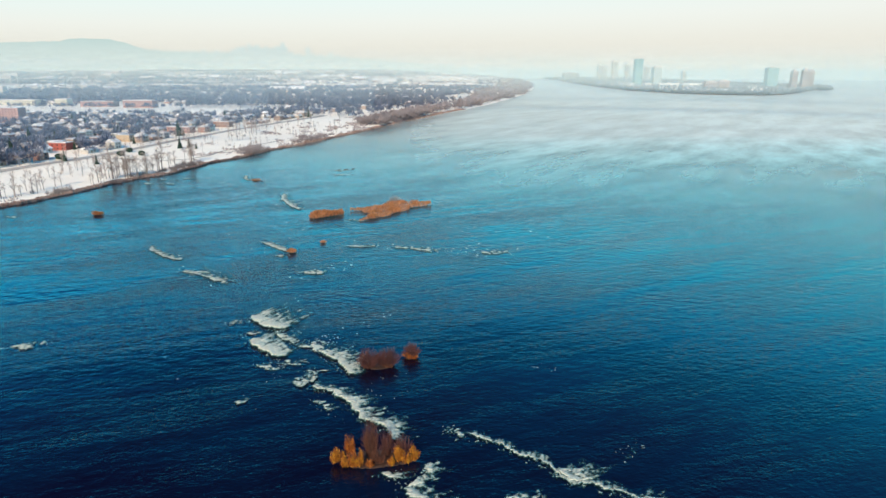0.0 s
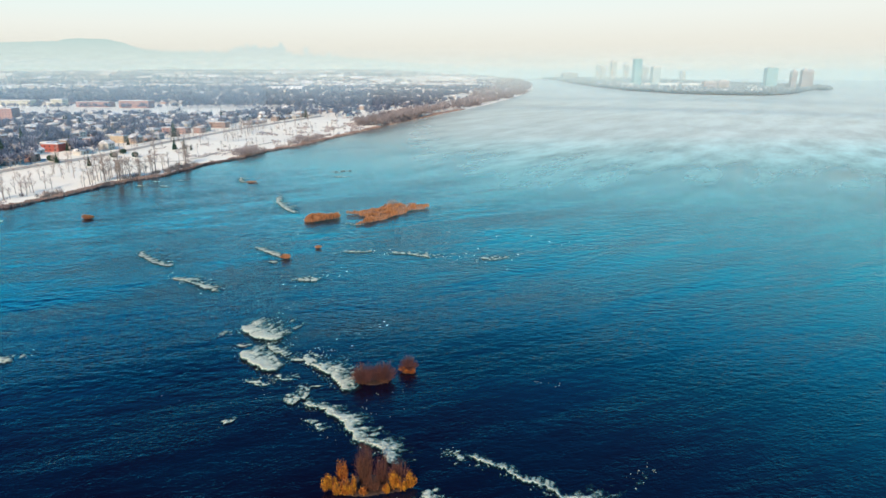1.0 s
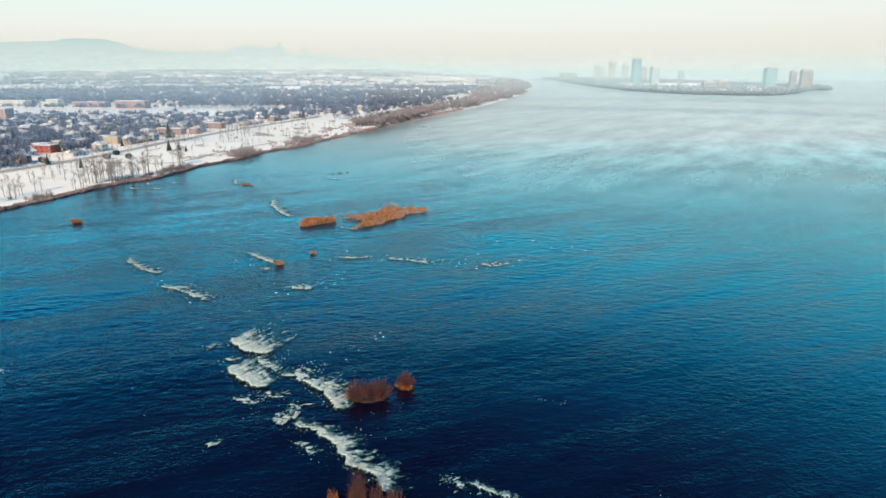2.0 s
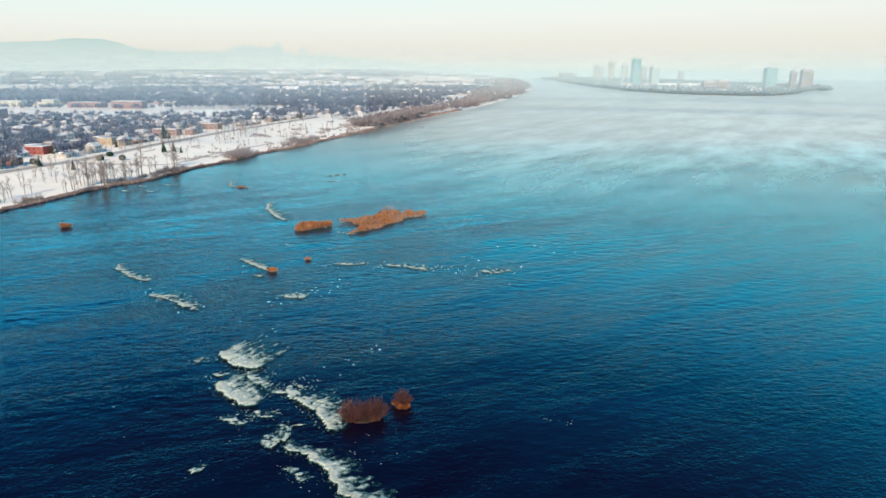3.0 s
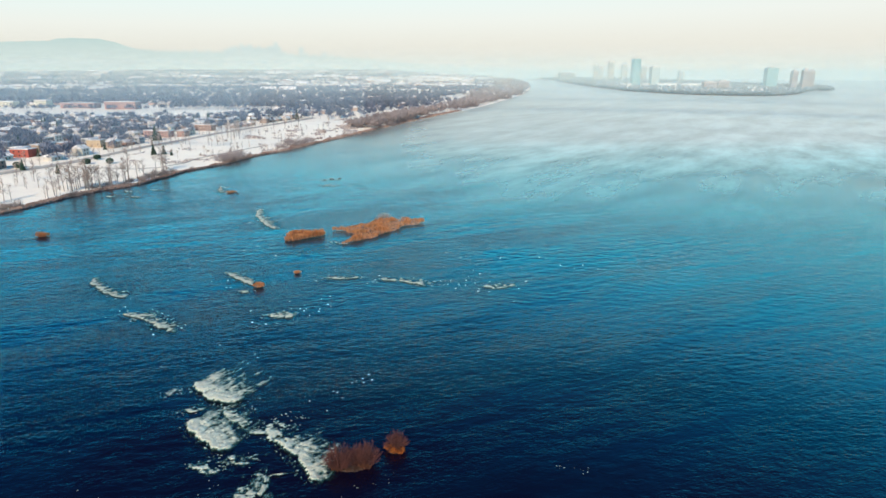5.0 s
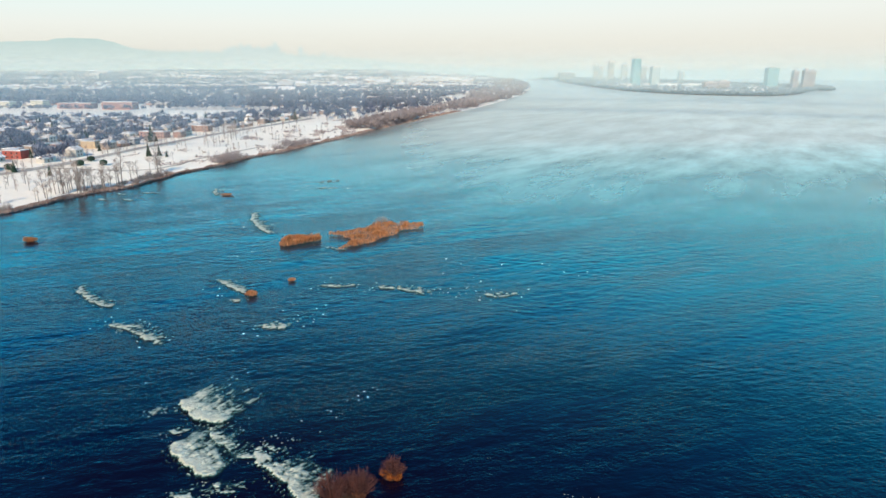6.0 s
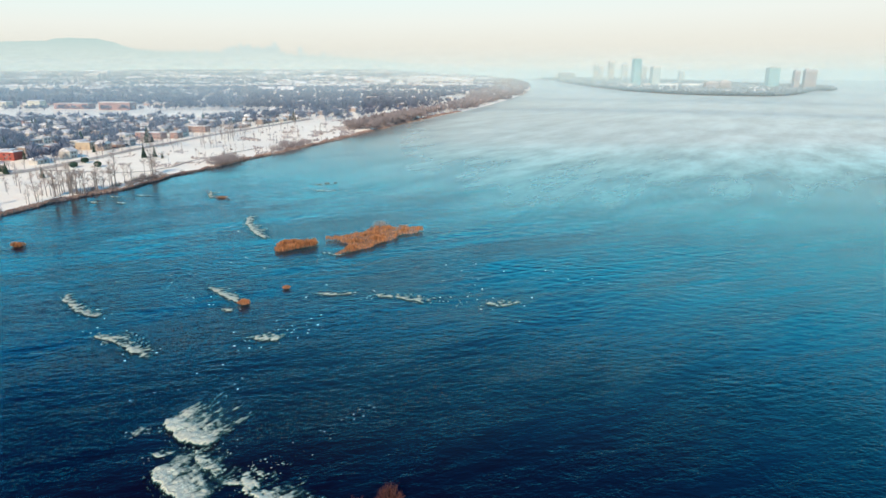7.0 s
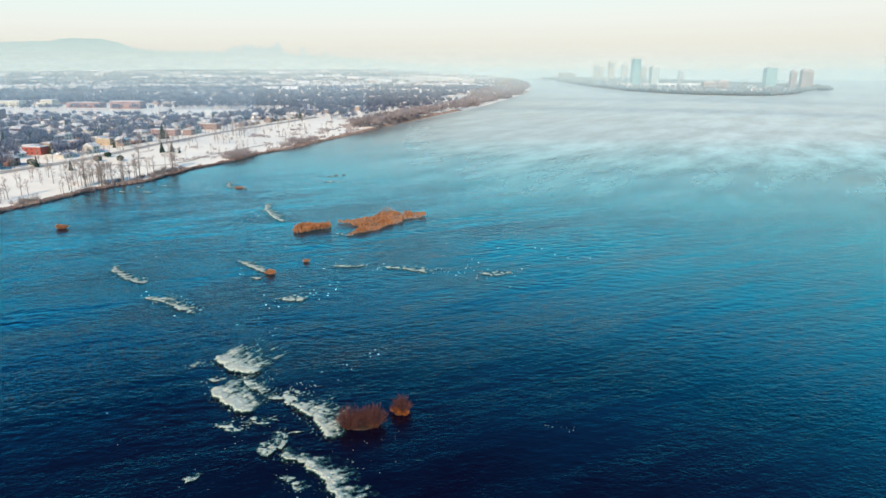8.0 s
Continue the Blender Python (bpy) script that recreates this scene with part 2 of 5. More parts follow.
def water_material():
    m = bpy.data.materials.new("river_water")
    n, l, p = nodes_of(m)
    pos = n.new("ShaderNodeNewGeometry").outputs["Position"]

    def along(longer, turn):
        """Coordinates drawn out along a bearing."""
        mp = n.new("ShaderNodeMapping")
        mp.vector_type = "TEXTURE"
        mp.inputs["Rotation"].default_value, mp.inputs["Scale"].default_value = (0, 0, radians(turn)), (longer, 1 / longer, 1)
        l.new(pos, mp.inputs["Vector"])
        return mp.outputs[0]

    def calc(op, a, b, c=None):
        q = n.new("ShaderNodeMath")
        q.operation = op
        for k, v in enumerate((a, b, c)):
            if isinstance(v, bpy.types.NodeSocket):
                l.new(v, q.inputs[k])
            elif v is not None:
                q.inputs[k].default_value = v
        return q.outputs[0]

    def ramp(v, x0, x1, y0, y1):
        r = n.new("ShaderNodeMapRange")
        r.interpolation_type = "SMOOTHSTEP"
        for k, q in enumerate((x0, x1, y0, y1)):
            r.inputs[k + 1].default_value = q
        l.new(v, r.inputs[0])
        return r.outputs[0]

    xyz = n.new("ShaderNodeSeparateXYZ")
    l.new(pos, xyz.inputs[0])
    # streaks of rough and slick water drawn out along the current, broad and narrow
    broad = noise_fac(n, l, 0.016, 5, 0.36, 0.64, along(2.0, 30), 0.6)
    narrow = noise_fac(n, l, 0.07, 4, 0.38, 0.62, along(3.2, 17), 0.6)
    gusts = noise_fac(n, l, 0.12, 3, 0.38, 0.62, along(1.5, 60), 0.6)
    paws = noise_fac(n, l, 0.32, 4, 0.4, 0.62, along(1.9, 8), 0.65)
    # the rapids stir up a broad zone of choppy water
    off, squash, size = n.new("ShaderNodeVectorMath"), n.new("ShaderNodeVectorMath"), n.new("ShaderNodeVectorMath")
    off.operation, squash.operation, size.operation = "SUBTRACT", "MULTIPLY", "LENGTH"
    off.inputs[1].default_value = (-60, 330, 0)
    squash.inputs[1].default_value = (1 / 230, 1 / 190, 0)
    l.new(pos, off.inputs[0]), l.new(off.outputs[0], squash.inputs[0]), l.new(squash.outputs[0], size.inputs[0])
    zone = ramp(size.outputs["Value"], 0.3, 1.25, 0.28, 0.0)
    # past the rapids the current slows and the water smooths out
    still = ramp(xyz.outputs[1], 420, 1300, 1.0, 0.12)
    rough = calc("MULTIPLY", calc("MAXIMUM", calc("ADD", calc("ADD", calc("MULTIPLY_ADD", broad, 1.4, -0.55), calc("MULTIPLY", narrow, 1.0)), calc("ADD", calc("MULTIPLY", gusts, 0.25), calc("MULTIPLY", paws, 0.6))), 0.05), calc("ADD", zone, 0.23))
    rough = calc("MULTIPLY", calc("ADD", rough, 0.06), still)
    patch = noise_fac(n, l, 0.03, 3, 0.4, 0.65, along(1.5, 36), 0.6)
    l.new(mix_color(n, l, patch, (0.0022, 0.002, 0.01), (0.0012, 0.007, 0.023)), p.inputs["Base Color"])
    p.inputs["IOR"].default_value = 1.333
    l.new(ramp(rough, 0.0, 1.2, 0.04, 0.13), p.inputs["Roughness"])
    bumps = None
    for scale, dist, vec in ((0.22, 0.16, along(1.3, 14)), (0.6, 0.22, along(1.35, 6)), (1.3, 0.15, along(1.3, 20)), (2.8, 0.06, along(1.2, 0))):
        t = n.new("ShaderNodeTexNoise")
        t.inputs["Scale"].default_value, t.inputs["Detail"].default_value, t.inputs["Distortion"].default_value = scale, 2.0, 0.6
        l.new(vec, t.inputs["Vector"])
        b = n.new("ShaderNodeBump")
        b.inputs["Distance"].default_value = dist
        l.new(rough, b.inputs["Strength"]), l.new(t.outputs[0], b.inputs["Height"])
        if bumps:
            l.new(bumps, b.inputs["Normal"])
        bumps = b.outputs[0]
    l.new(bumps, p.inputs["Normal"])
    return m


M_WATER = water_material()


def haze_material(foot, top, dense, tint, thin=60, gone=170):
    """A tinted sheet that imitates hazy air: mostly clear, fading out towards the ground and upwards."""
    m = bpy.data.materials.new("haze_sheet")
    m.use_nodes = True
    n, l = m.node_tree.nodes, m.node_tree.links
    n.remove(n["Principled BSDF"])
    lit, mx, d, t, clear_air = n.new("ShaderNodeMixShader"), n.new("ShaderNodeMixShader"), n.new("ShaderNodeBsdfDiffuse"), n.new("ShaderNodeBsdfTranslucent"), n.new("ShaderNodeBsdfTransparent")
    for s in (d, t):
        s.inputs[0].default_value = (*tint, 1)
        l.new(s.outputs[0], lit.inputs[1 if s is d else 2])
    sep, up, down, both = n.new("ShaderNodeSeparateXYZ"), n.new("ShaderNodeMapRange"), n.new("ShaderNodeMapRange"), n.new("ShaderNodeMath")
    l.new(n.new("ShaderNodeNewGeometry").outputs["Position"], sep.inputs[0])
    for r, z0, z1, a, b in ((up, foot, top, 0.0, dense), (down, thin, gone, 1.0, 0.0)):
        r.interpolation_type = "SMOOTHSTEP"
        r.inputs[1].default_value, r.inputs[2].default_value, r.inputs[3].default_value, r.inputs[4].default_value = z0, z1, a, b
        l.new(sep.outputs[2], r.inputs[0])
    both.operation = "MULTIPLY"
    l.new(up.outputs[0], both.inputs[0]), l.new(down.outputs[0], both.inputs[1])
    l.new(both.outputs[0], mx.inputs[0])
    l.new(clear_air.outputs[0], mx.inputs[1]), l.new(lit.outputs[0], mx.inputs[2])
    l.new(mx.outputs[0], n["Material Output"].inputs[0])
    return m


# sheet tints pale and blue whatever stands behind, in place of air
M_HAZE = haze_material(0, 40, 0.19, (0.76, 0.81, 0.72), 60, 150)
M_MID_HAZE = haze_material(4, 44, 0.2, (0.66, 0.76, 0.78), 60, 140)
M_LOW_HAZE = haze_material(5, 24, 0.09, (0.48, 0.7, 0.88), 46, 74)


def mist_material():
    """Mist in torn drifts on the river, thicker downstream and in mid-river; it also lightens the far water."""
    m = bpy.data.materials.new("river_mist")
    m.use_nodes = True
    n, l = m.node_tree.nodes, m.node_tree.links
    n.remove(n["Principled BSDF"])
    mx, d, clear_air = n.new("ShaderNodeMixShader"), n.new("ShaderNodeBsdfDiffuse"), n.new("ShaderNodeBsdfTransparent")
    pos = n.new("ShaderNodeNewGeometry").outputs["Position"]
    sep = n.new("ShaderNodeSeparateXYZ")
    l.new(pos, sep.inputs[0])
    mp = n.new("ShaderNodeMapping")
    mp.vector_type = "TEXTURE"
    mp.inputs["Rotation"].default_value, mp.inputs["Scale"].default_value = (0, 0, radians(60)), (2.4, 0.8, 1)
    l.new(pos, mp.inputs["Vector"])
    drift = noise_fac(n, l, 0.02, 6, 0.36, 0.64, mp.outputs[0], 0.6)

    # cyan nearby, paler far off: the distance tint is painted into the mist
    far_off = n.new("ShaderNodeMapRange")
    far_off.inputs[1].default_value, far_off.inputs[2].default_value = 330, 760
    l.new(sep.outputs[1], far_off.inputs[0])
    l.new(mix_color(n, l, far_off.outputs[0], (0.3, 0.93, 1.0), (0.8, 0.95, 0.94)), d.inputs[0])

    def curve(axis, stops):
        r, c = n.new("ShaderNodeMapRange"), n.new("ShaderNodeValToRGB")
        lo, hi = stops[0][0], stops[-1][0]
        r.inputs[1].default_value, r.inputs[2].default_value = lo, hi
        l.new(sep.outputs[axis], r.inputs[0]), l.new(r.outputs[0], c.inputs[0])
        e = c.color_ramp.elements
        while len(e) < len(stops):
            e.new(0.5)
        for el, (v, k) in zip(e, stops):
            el.position, el.color = (v - lo) / (hi - lo), (k, k, k, 1)
        return c.outputs[0]

    def times(a, b, op="MULTIPLY"):
        q = n.new("ShaderNodeMath")
        q.operation = op
        for k, v in enumerate((a, b)):
            if isinstance(v, bpy.types.NodeSocket):
                l.new(v, q.inputs[k])
            else:
                q.inputs[k].default_value = v
        return q.outputs[0]

    # curves set so the sheet brightens the water far off and in mid-river
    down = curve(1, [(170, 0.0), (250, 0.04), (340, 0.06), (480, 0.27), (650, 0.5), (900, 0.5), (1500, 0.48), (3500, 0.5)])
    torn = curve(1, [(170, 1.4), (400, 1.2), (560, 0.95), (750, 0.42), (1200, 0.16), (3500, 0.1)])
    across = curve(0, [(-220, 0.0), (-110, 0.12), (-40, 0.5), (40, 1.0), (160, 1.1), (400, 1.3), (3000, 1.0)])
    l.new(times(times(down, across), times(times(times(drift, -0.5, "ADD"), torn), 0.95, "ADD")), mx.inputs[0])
    l.new(clear_air.outputs[0], mx.inputs[1]), l.new(d.outputs[0], mx.inputs[2])
    l.new(mx.outputs[0], n["Material Output"].inputs[0])
    return m


M_MIST = mist_material()



# ---- mesh helpers ----
class Shape:
    """Loose pieces of one mesh, gathered as plain lists."""

    def __init__(self):
        self.v, self.f = [], []

    def add(self, verts, faces):
        k = len(self.v)
        self.v += [tuple(map(float, p)) for p in verts]
        self.f += [tuple(i + k for i in q) for q in faces]
        return self

    def box(self, x0, y0, z0, x1, y1, z1):
        return self.add([(x, y, z) for z in (z0, z1) for x, y in ((x0, y0), (x1, y0), (x1, y1), (x0, y1))],
                        [(3, 2, 1, 0), (4, 5, 6, 7), (0, 1, 5, 4), (1, 2, 6, 5), (2, 3, 7, 6), (3, 0, 4, 7)])

    def prism(self, ring, z0, z1, taper=1.0):
        n = len(ring)
        cx, cy = sum(p[0] for p in ring) / n, sum(p[1] for p in ring) / n
        vs = [(x, y, z0) for x, y in ring] + [(cx + (x - cx) * taper, cy + (y - cy) * taper, z1) for x, y in ring]
        return self.add(vs, [tuple(range(n - 1, -1, -1)), tuple(range(n, 2 * n))] + [(i, (i + 1) % n, n + (i + 1) % n, n + i) for i in range(n)])

    def tube(self, a, b, ra, rb, n=4):
        a, b = Vector(a), Vector(b)
        q = (b - a).to_track_quat("Z", "Y")
        vs = []
        for c, r in ((a, ra), (b, rb)):
            vs += [c + q @ Vector((r * math.cos(6.2832 * i / n), r * math.sin(6.2832 * i / n), 0)) for i in range(n)]
        return self.add(vs, [(i, (i + 1) % n, n + (i + 1) % n, n + i) for i in range(n)])

    def twig(self, a, b, w):
        a, b = Vector(a), Vector(b)
        side = (b - a).cross(Vector((random.uniform(-1, 1), random.uniform(-1, 1), random.uniform(-1, 1)))).normalized() * w
        return self.add([a - side, a + side, b], [(0, 1, 2)])

    def mesh(self, name):
        me = bpy.data.meshes.new(name)
        me.from_pydata(self.v, [], self.f)
        return me


def arrays_mesh(name, verts, faces):
    me = bpy.data.meshes.new(name)
    me.from_pydata(np.asarray(verts).tolist(), [], np.asarray(faces).tolist())
    return me


def part(name, shape, material, parent=None, label=""):
    me = shape if isinstance(shape, bpy.types.Mesh) else shape.mesh(name)
    me.materials.append(material)
    ob = new(name, me)
    if parent is not None:
        ob.parent = parent
    if label:
        ob["label"] = label
    return ob


def thing(name, label, category, group="", kind="", at=(0, 0, 0), turn=0.0):
    ob = new(name)
    ob.empty_display_size = 0.5
    ob.matrix_world = pose(*at, 0, 0, turn)
    return tagged(ob, label, category, group, kind)


def value_noise(x, y, seed=0):
    """Smooth noise of 0 to 1 on arrays."""
    xi, yi = np.floor(x).astype(int), np.floor(y).astype(int)
    fx, fy = x - xi, y - yi
    fx, fy = fx * fx * (3 - 2 * fx), fy * fy * (3 - 2 * fy)

    def h(i, j):
        k = (i * 374761393 + j * 668265263 + seed * 974634777) & 0xFFFFFFFF
        k = ((k ^ (k >> 13)) * 1274126177) & 0xFFFFFFFF
        return ((k ^ (k >> 16)) & 0xFFFF) / 65535.0

    return (h(xi, yi) * (1 - fx) + h(xi + 1, yi) * fx) * (1 - fy) + (h(xi, yi + 1) * (1 - fx) + h(xi + 1, yi + 1) * fx) * fy


def fbm(x, y, seed=0, octaves=4):
    out, amp, total = 0, 1.0, 0.0
    for k in range(octaves):
        out, total = out + amp * value_noise(x * 2**k, y * 2**k, seed + k), total + amp
        amp *= 0.55
    return out / total


# ---- lie of the land ----
SHORE = np.array([(-330, -600), (-300, 150), (-276, 300), (-259, 359), (-250, 377), (-240, 408), (-235, 428), (-226, 458), (-211, 481), (-203, 518),
                  (-200, 541), (-184, 576), (-171, 625), (-153, 668), (-142, 705), (-121, 765), (-103, 825), (-58, 971), (-17, 1100), (12, 1185), (47, 1267), (89, 1403),
                  (161, 1654), (229, 1929), (328, 2432), (413, 3070), (440, 3500), (470, 4100), (500, 4900)], float)
RISE = np.array([(-400, -8), (-60, -4), (-10, -1.3), (-1, -0.25), (1, 0.15), (5, 1.0), (14, 1.7), (45, 2.6), (85, 4.4), (105, 5.2), (140, 5.6), (400, 6), (4000, 8)], float)
ROAD_IN = np.array([(0, 108), (462, 104), (561, 103), (649, 120), (768, 137), (1005, 142), (1300, 120), (5000, 120)], float)


def shore_x(y):
    y = np.asarray(y, float)
    return np.interp(y, SHORE[:, 1], SHORE[:, 0]) + 5 * (fbm(y / 22.0, y * 0 + 3.1, 5, 3) - 0.5)


def land_z(x, y):
    d = shore_x(y) - x
    z = np.interp(d, RISE[:, 0], RISE[:, 1])
    z = z + 45 * np.clip((np.asarray(y) - 1500) / 3000, 0, 1) ** 1.2 * np.clip((d - 100) / 800, 0, 1)
    return z + np.clip(d / 10, 0, 1) * 0.8 * (fbm(np.asarray(x) / 25.0, np.asarray(y) / 25.0, 9, 3) - 0.5)


def road_x(y):
    return shore_x_smooth(y) - np.interp(y, ROAD_IN[:, 0], ROAD_IN[:, 1])


def shore_x_smooth(y):
    ys = np.asarray(y, float)[..., None] + np.linspace(-45, 45, 13)
    return np.interp(ys, SHORE[:, 1], SHORE[:, 0]).mean(-1)


def build_ground():
    ys = np.concatenate([np.arange(-600, 280, 40), np.arange(280, 900, 4), np.arange(900, 1500, 10), np.arange(1500, 4900, 60)])
    ds = np.array([-400, -60, -10, -3, -1, 0, 1, 2.5, 4, 6, 9, 13, 18, 25, 33, 42, 52, 62, 72, 82, 92, 102, 112, 125, 140, 160, 190, 230, 290, 370, 480, 650, 900, 1300, 1900, 2700, 3600], float)
    Y, D = np.meshgrid(ys, ds, indexing="ij")
    X = shore_x(Y) - D
    Z = land_z(X, Y)
    nd = len(ds)
    i, j = np.meshgrid(np.arange(len(ys) - 1), np.arange(nd - 1), indexing="ij")
    a = (i * nd + j).ravel()
    faces = np.stack([a, a + nd, a + nd + 1, a + 1], 1)
    me = arrays_mesh("ground", np.stack([X, Y, Z], -1).reshape(-1, 3), faces)
    me.polygons.foreach_set("use_smooth", [True] * len(me.polygons))
    tagged(part("ground", me, M_SNOW), "snow-covered river bank and city plain", "ground", kind="structure")


def wave_field(X, Y, gap):
    """Height of the wind waves: many crossing trains, weaker in slicks, by the bank and where the mesh is too coarse for them."""
    r = np.random.default_rng(17)
    Z = np.zeros_like(X)
    wx, wy = X + 6 * (fbm(X / 30.0, Y / 30.0, 91, 2) - 0.5), Y + 9 * (fbm(X / 24.0, Y / 24.0, 92, 2) - 0.5)
    for k in range(46):
        length = 1.6 * (6.0 ** (k / 45))
        way = radians(104) + r.normal() * 0.7
        q = 2 * math.pi / length
        fit = np.clip((length / gap - 2.2) / 1.6, 0, 1)
        Z += fit * np.clip(2.7 * gap / length, 0.16, 1.3) * 0.010 / q * np.sin(q * (math.cos(way) * wx + math.sin(way) * wy) + r.uniform(0, 6.2832))
    # streaks of rough and slick water drawn out along the current
    c, t = math.cos(radians(28)), math.sin(radians(28))
    U, V = c * X + t * Y, -t * X + c * Y
    rough = 0.3 + 2.4 * np.clip(fbm(U / 60.0, V / 16.0, 93, 4) - 0.3, 0, 1)
    stir = np.clip(1.25 - np.hypot((X + 50) / 300, (Y - 370) / 260), 0, 0.9) * 1.15
    calm = np.interp(Y, (30, 70, 150, 280, 400), (0, 0.5, 0.7, 1.0, 1.2)) * np.interp(Y, (700, 1100), (1, 0))
    return Z * (rough + stir) * calm


def mesh_gap(Y):
    return np.maximum(np.clip(Y ** 2 / 140000, 0.46, 3.2), 0.78 * (np.maximum(Y, 60) + 40) / 320)


def build_water():
    ys = [60.0]
    while ys[-1] < 1150:
        ys.append(ys[-1] + min(max(ys[-1] ** 2 / 140000, 0.46), 3.2))
    ys = np.concatenate([[-900, -300, 0, 40], ys, np.linspace(1180, 4900, 24)])
    half = np.linspace(-1, 1, 640)
    wide = 0.78 * (np.maximum(ys, 60) + 40)
    X = np.concatenate([np.full((len(ys), 1), -4200.0), wide[:, None] * half, np.full((len(ys), 1), 4200.0)], 1)
    Y = np.repeat(ys[:, None], X.shape[1], 1)
    Z = wave_field(X, Y, mesh_gap(Y)) - 0.1
    nx = X.shape[1]
    i, j = np.meshgrid(np.arange(len(ys) - 1), np.arange(nx - 1), indexing="ij")
    a = (i * nx + j).ravel()
    me = arrays_mesh("water", np.stack([X, Y, Z], -1).reshape(-1, 3), np.stack([a, a + 1, a + nx + 1, a + nx], 1))
    me.polygons.foreach_set("use_smooth", np.ones(len(me.polygons), bool))
    tagged(part("water", me, M_WATER), "wide dark blue river with wind-ruffled water", "river", kind="structure")


def strip(name, line, half, lift, material):
    """A band laid along a line of (x, y), lifted over the ground."""
    line = np.asarray(line, float)
    t = np.gradient(line, axis=0)
    nrm = np.stack([-t[:, 1], t[:, 0]], 1) / np.linalg.norm(t, axis=1)[:, None]
    cols = [line + nrm * h for h in (-half, -half / 3, half / 3, half)]
    V = np.stack([np.column_stack([c, land_z(c[:, 0], c[:, 1]) + lift]) for c in cols], 1)
    n = len(line)
    a = (np.arange(n - 1)[:, None] * 4 + np.arange(3)).ravel()
    return part(name, arrays_mesh(name, V.reshape(-1, 3), np.stack([a, a + 4, a + 5, a + 1], 1)), material)


build_ground()
build_water()
road_y = np.arange(300, 1010, 6.0)
tagged(strip("road", np.column_stack([road_x(road_y), road_y]), 5.0, 0.25, M_ROAD), "salted asphalt riverside road between snow banks", "road", kind="structure")
t_line = np.linspace(0, 1, 60)
path_pts = np.array([(-345, 527), (-326, 529), (-282, 534), (-240, 536), (-222, 545), (-213, 570), (-210, 600), (-196, 640), (-178, 690)], float)
seg = np.linspace(0, 1, len(path_pts))
tagged(strip("footpath", np.column_stack([np.interp(t_line, seg, path_pts[:, 0]), np.interp(t_line, seg, path_pts[:, 1])]), 1.2, 0.15, M_PATH),
       "trodden brown footpath across the snowy bank", "path", kind="structure")

# ---- plants ----
def bare_tree(name, label, h, spread, seed, twig_mat=M_TWIG, limbs=8, twigs=6, group="trees on the river bank"):
    """A leafless tree: trunk, forked limbs and a crown of fine twigs."""
    random.seed(seed)
    ob = thing(name, label, "tree", group)
    trunk, crown = Shape(), Shape()
    r0 = 0.011 * h + 0.04
    lean = Vector((random.uniform(-0.06, 0.06), random.uniform(-0.06, 0.06), 1))
    pts = [Vector((0, 0, -0.4)), lean * h * 0.22, lean * h * 0.45, lean * h * 0.7 + Vector((random.uniform(-0.3, 0.3), random.uniform(-0.3, 0.3), 0)), lean * h * 0.93]
    rad = [r0 * 1.25, r0, r0 * 0.75, r0 * 0.45, r0 * 0.15]
    for k in range(4):
        trunk.tube(pts[k], pts[k + 1], rad[k], rad[k + 1], 6)
    tips = []
    for k in range(limbs):
        f = random.uniform(0.25, 0.85)
        base = lean * h * f
        ang = k * 2.4 + random.uniform(-0.4, 0.4)
        ln = h * spread * random.uniform(0.7, 1.1) * (1.15 - f * 0.7)
        tip = base + Vector((math.cos(ang) * ln * 0.75, math.sin(ang) * ln * 0.75, ln * random.uniform(0.75, 1.25)))
        mid = base.lerp(tip, 0.5) + Vector((0, 0, -0.06 * ln))
        rl = r0 * (1 - f) * 0.6 + 0.02
        trunk.tube(base, mid, rl, rl * 0.65, 4)
        trunk.tube(mid, tip, rl * 0.65, 0.015, 4)
        for q in range(3):
            s = base.lerp(tip, random.uniform(0.35, 0.95))
            t2 = s + Vector((random.gauss(0, 1), random.gauss(0, 1), random.uniform(0.3, 1.6))).normalized() * ln * random.uniform(0.3, 0.55)
            crown.tube(s, t2, 0.045, 0.012, 3)
            tips.append((s, t2))
        tips.append((mid, tip))
    tips.append((pts[3], pts[4]))
    for a, b in tips:
        for _ in range(twigs):
            s = a.lerp(b, random.uniform(0.2, 1.0))
            d = Vector((random.gauss(0, 1), random.gauss(0, 1), random.gauss(0.7, 0.8))).normalized()
            crown.twig(s, s + d * random.uniform(0.06, 0.16) * h, 0.045)
    part("trunk", trunk, M_BARK, ob)
    part("crown", crown, twig_mat, ob)
    return ob


def spruce(name, label, h, seed, group="evergreens by the road"):
    random.seed(seed)
    ob = thing(name, label, "conifer", group)
    part("trunk", Shape().tube((0, 0, -0.3), (0, 0, h * 0.96), 0.02 * h, 0.01, 6), M_BARK, ob)
    crown = Shape()
    for _ in range(330):
        f = random.random() ** 1.25
        z = h * (0.07 + 0.9 * f)
        reach = 0.24 * h * (1 - f) * random.uniform(0.6, 1.12) + 0.15
        a = random.uniform(0, 6.2832)
        d = Vector((math.cos(a), math.sin(a), 0))
        side = Vector((-d.y, d.x, 0)) * (0.1 * reach + 0.13)
        root, tip = d * 0.08 * reach + Vector((0, 0, z + 0.1 * reach)), d * reach + Vector((0, 0, z - 0.32 * reach))
        midp = root.lerp(tip, 0.55) + Vector((0, 0, 0.1 * reach))
        crown.add([root, midp - side, tip, midp + side, midp - Vector((0, 0, 0.22 * reach + 0.1))], [(0, 1, 3), (1, 2, 3), (0, 4, 1), (4, 2, 1), (0, 3, 4), (4, 3, 2)])
    part("crown", crown, M_NEEDLE, ob)
    return ob


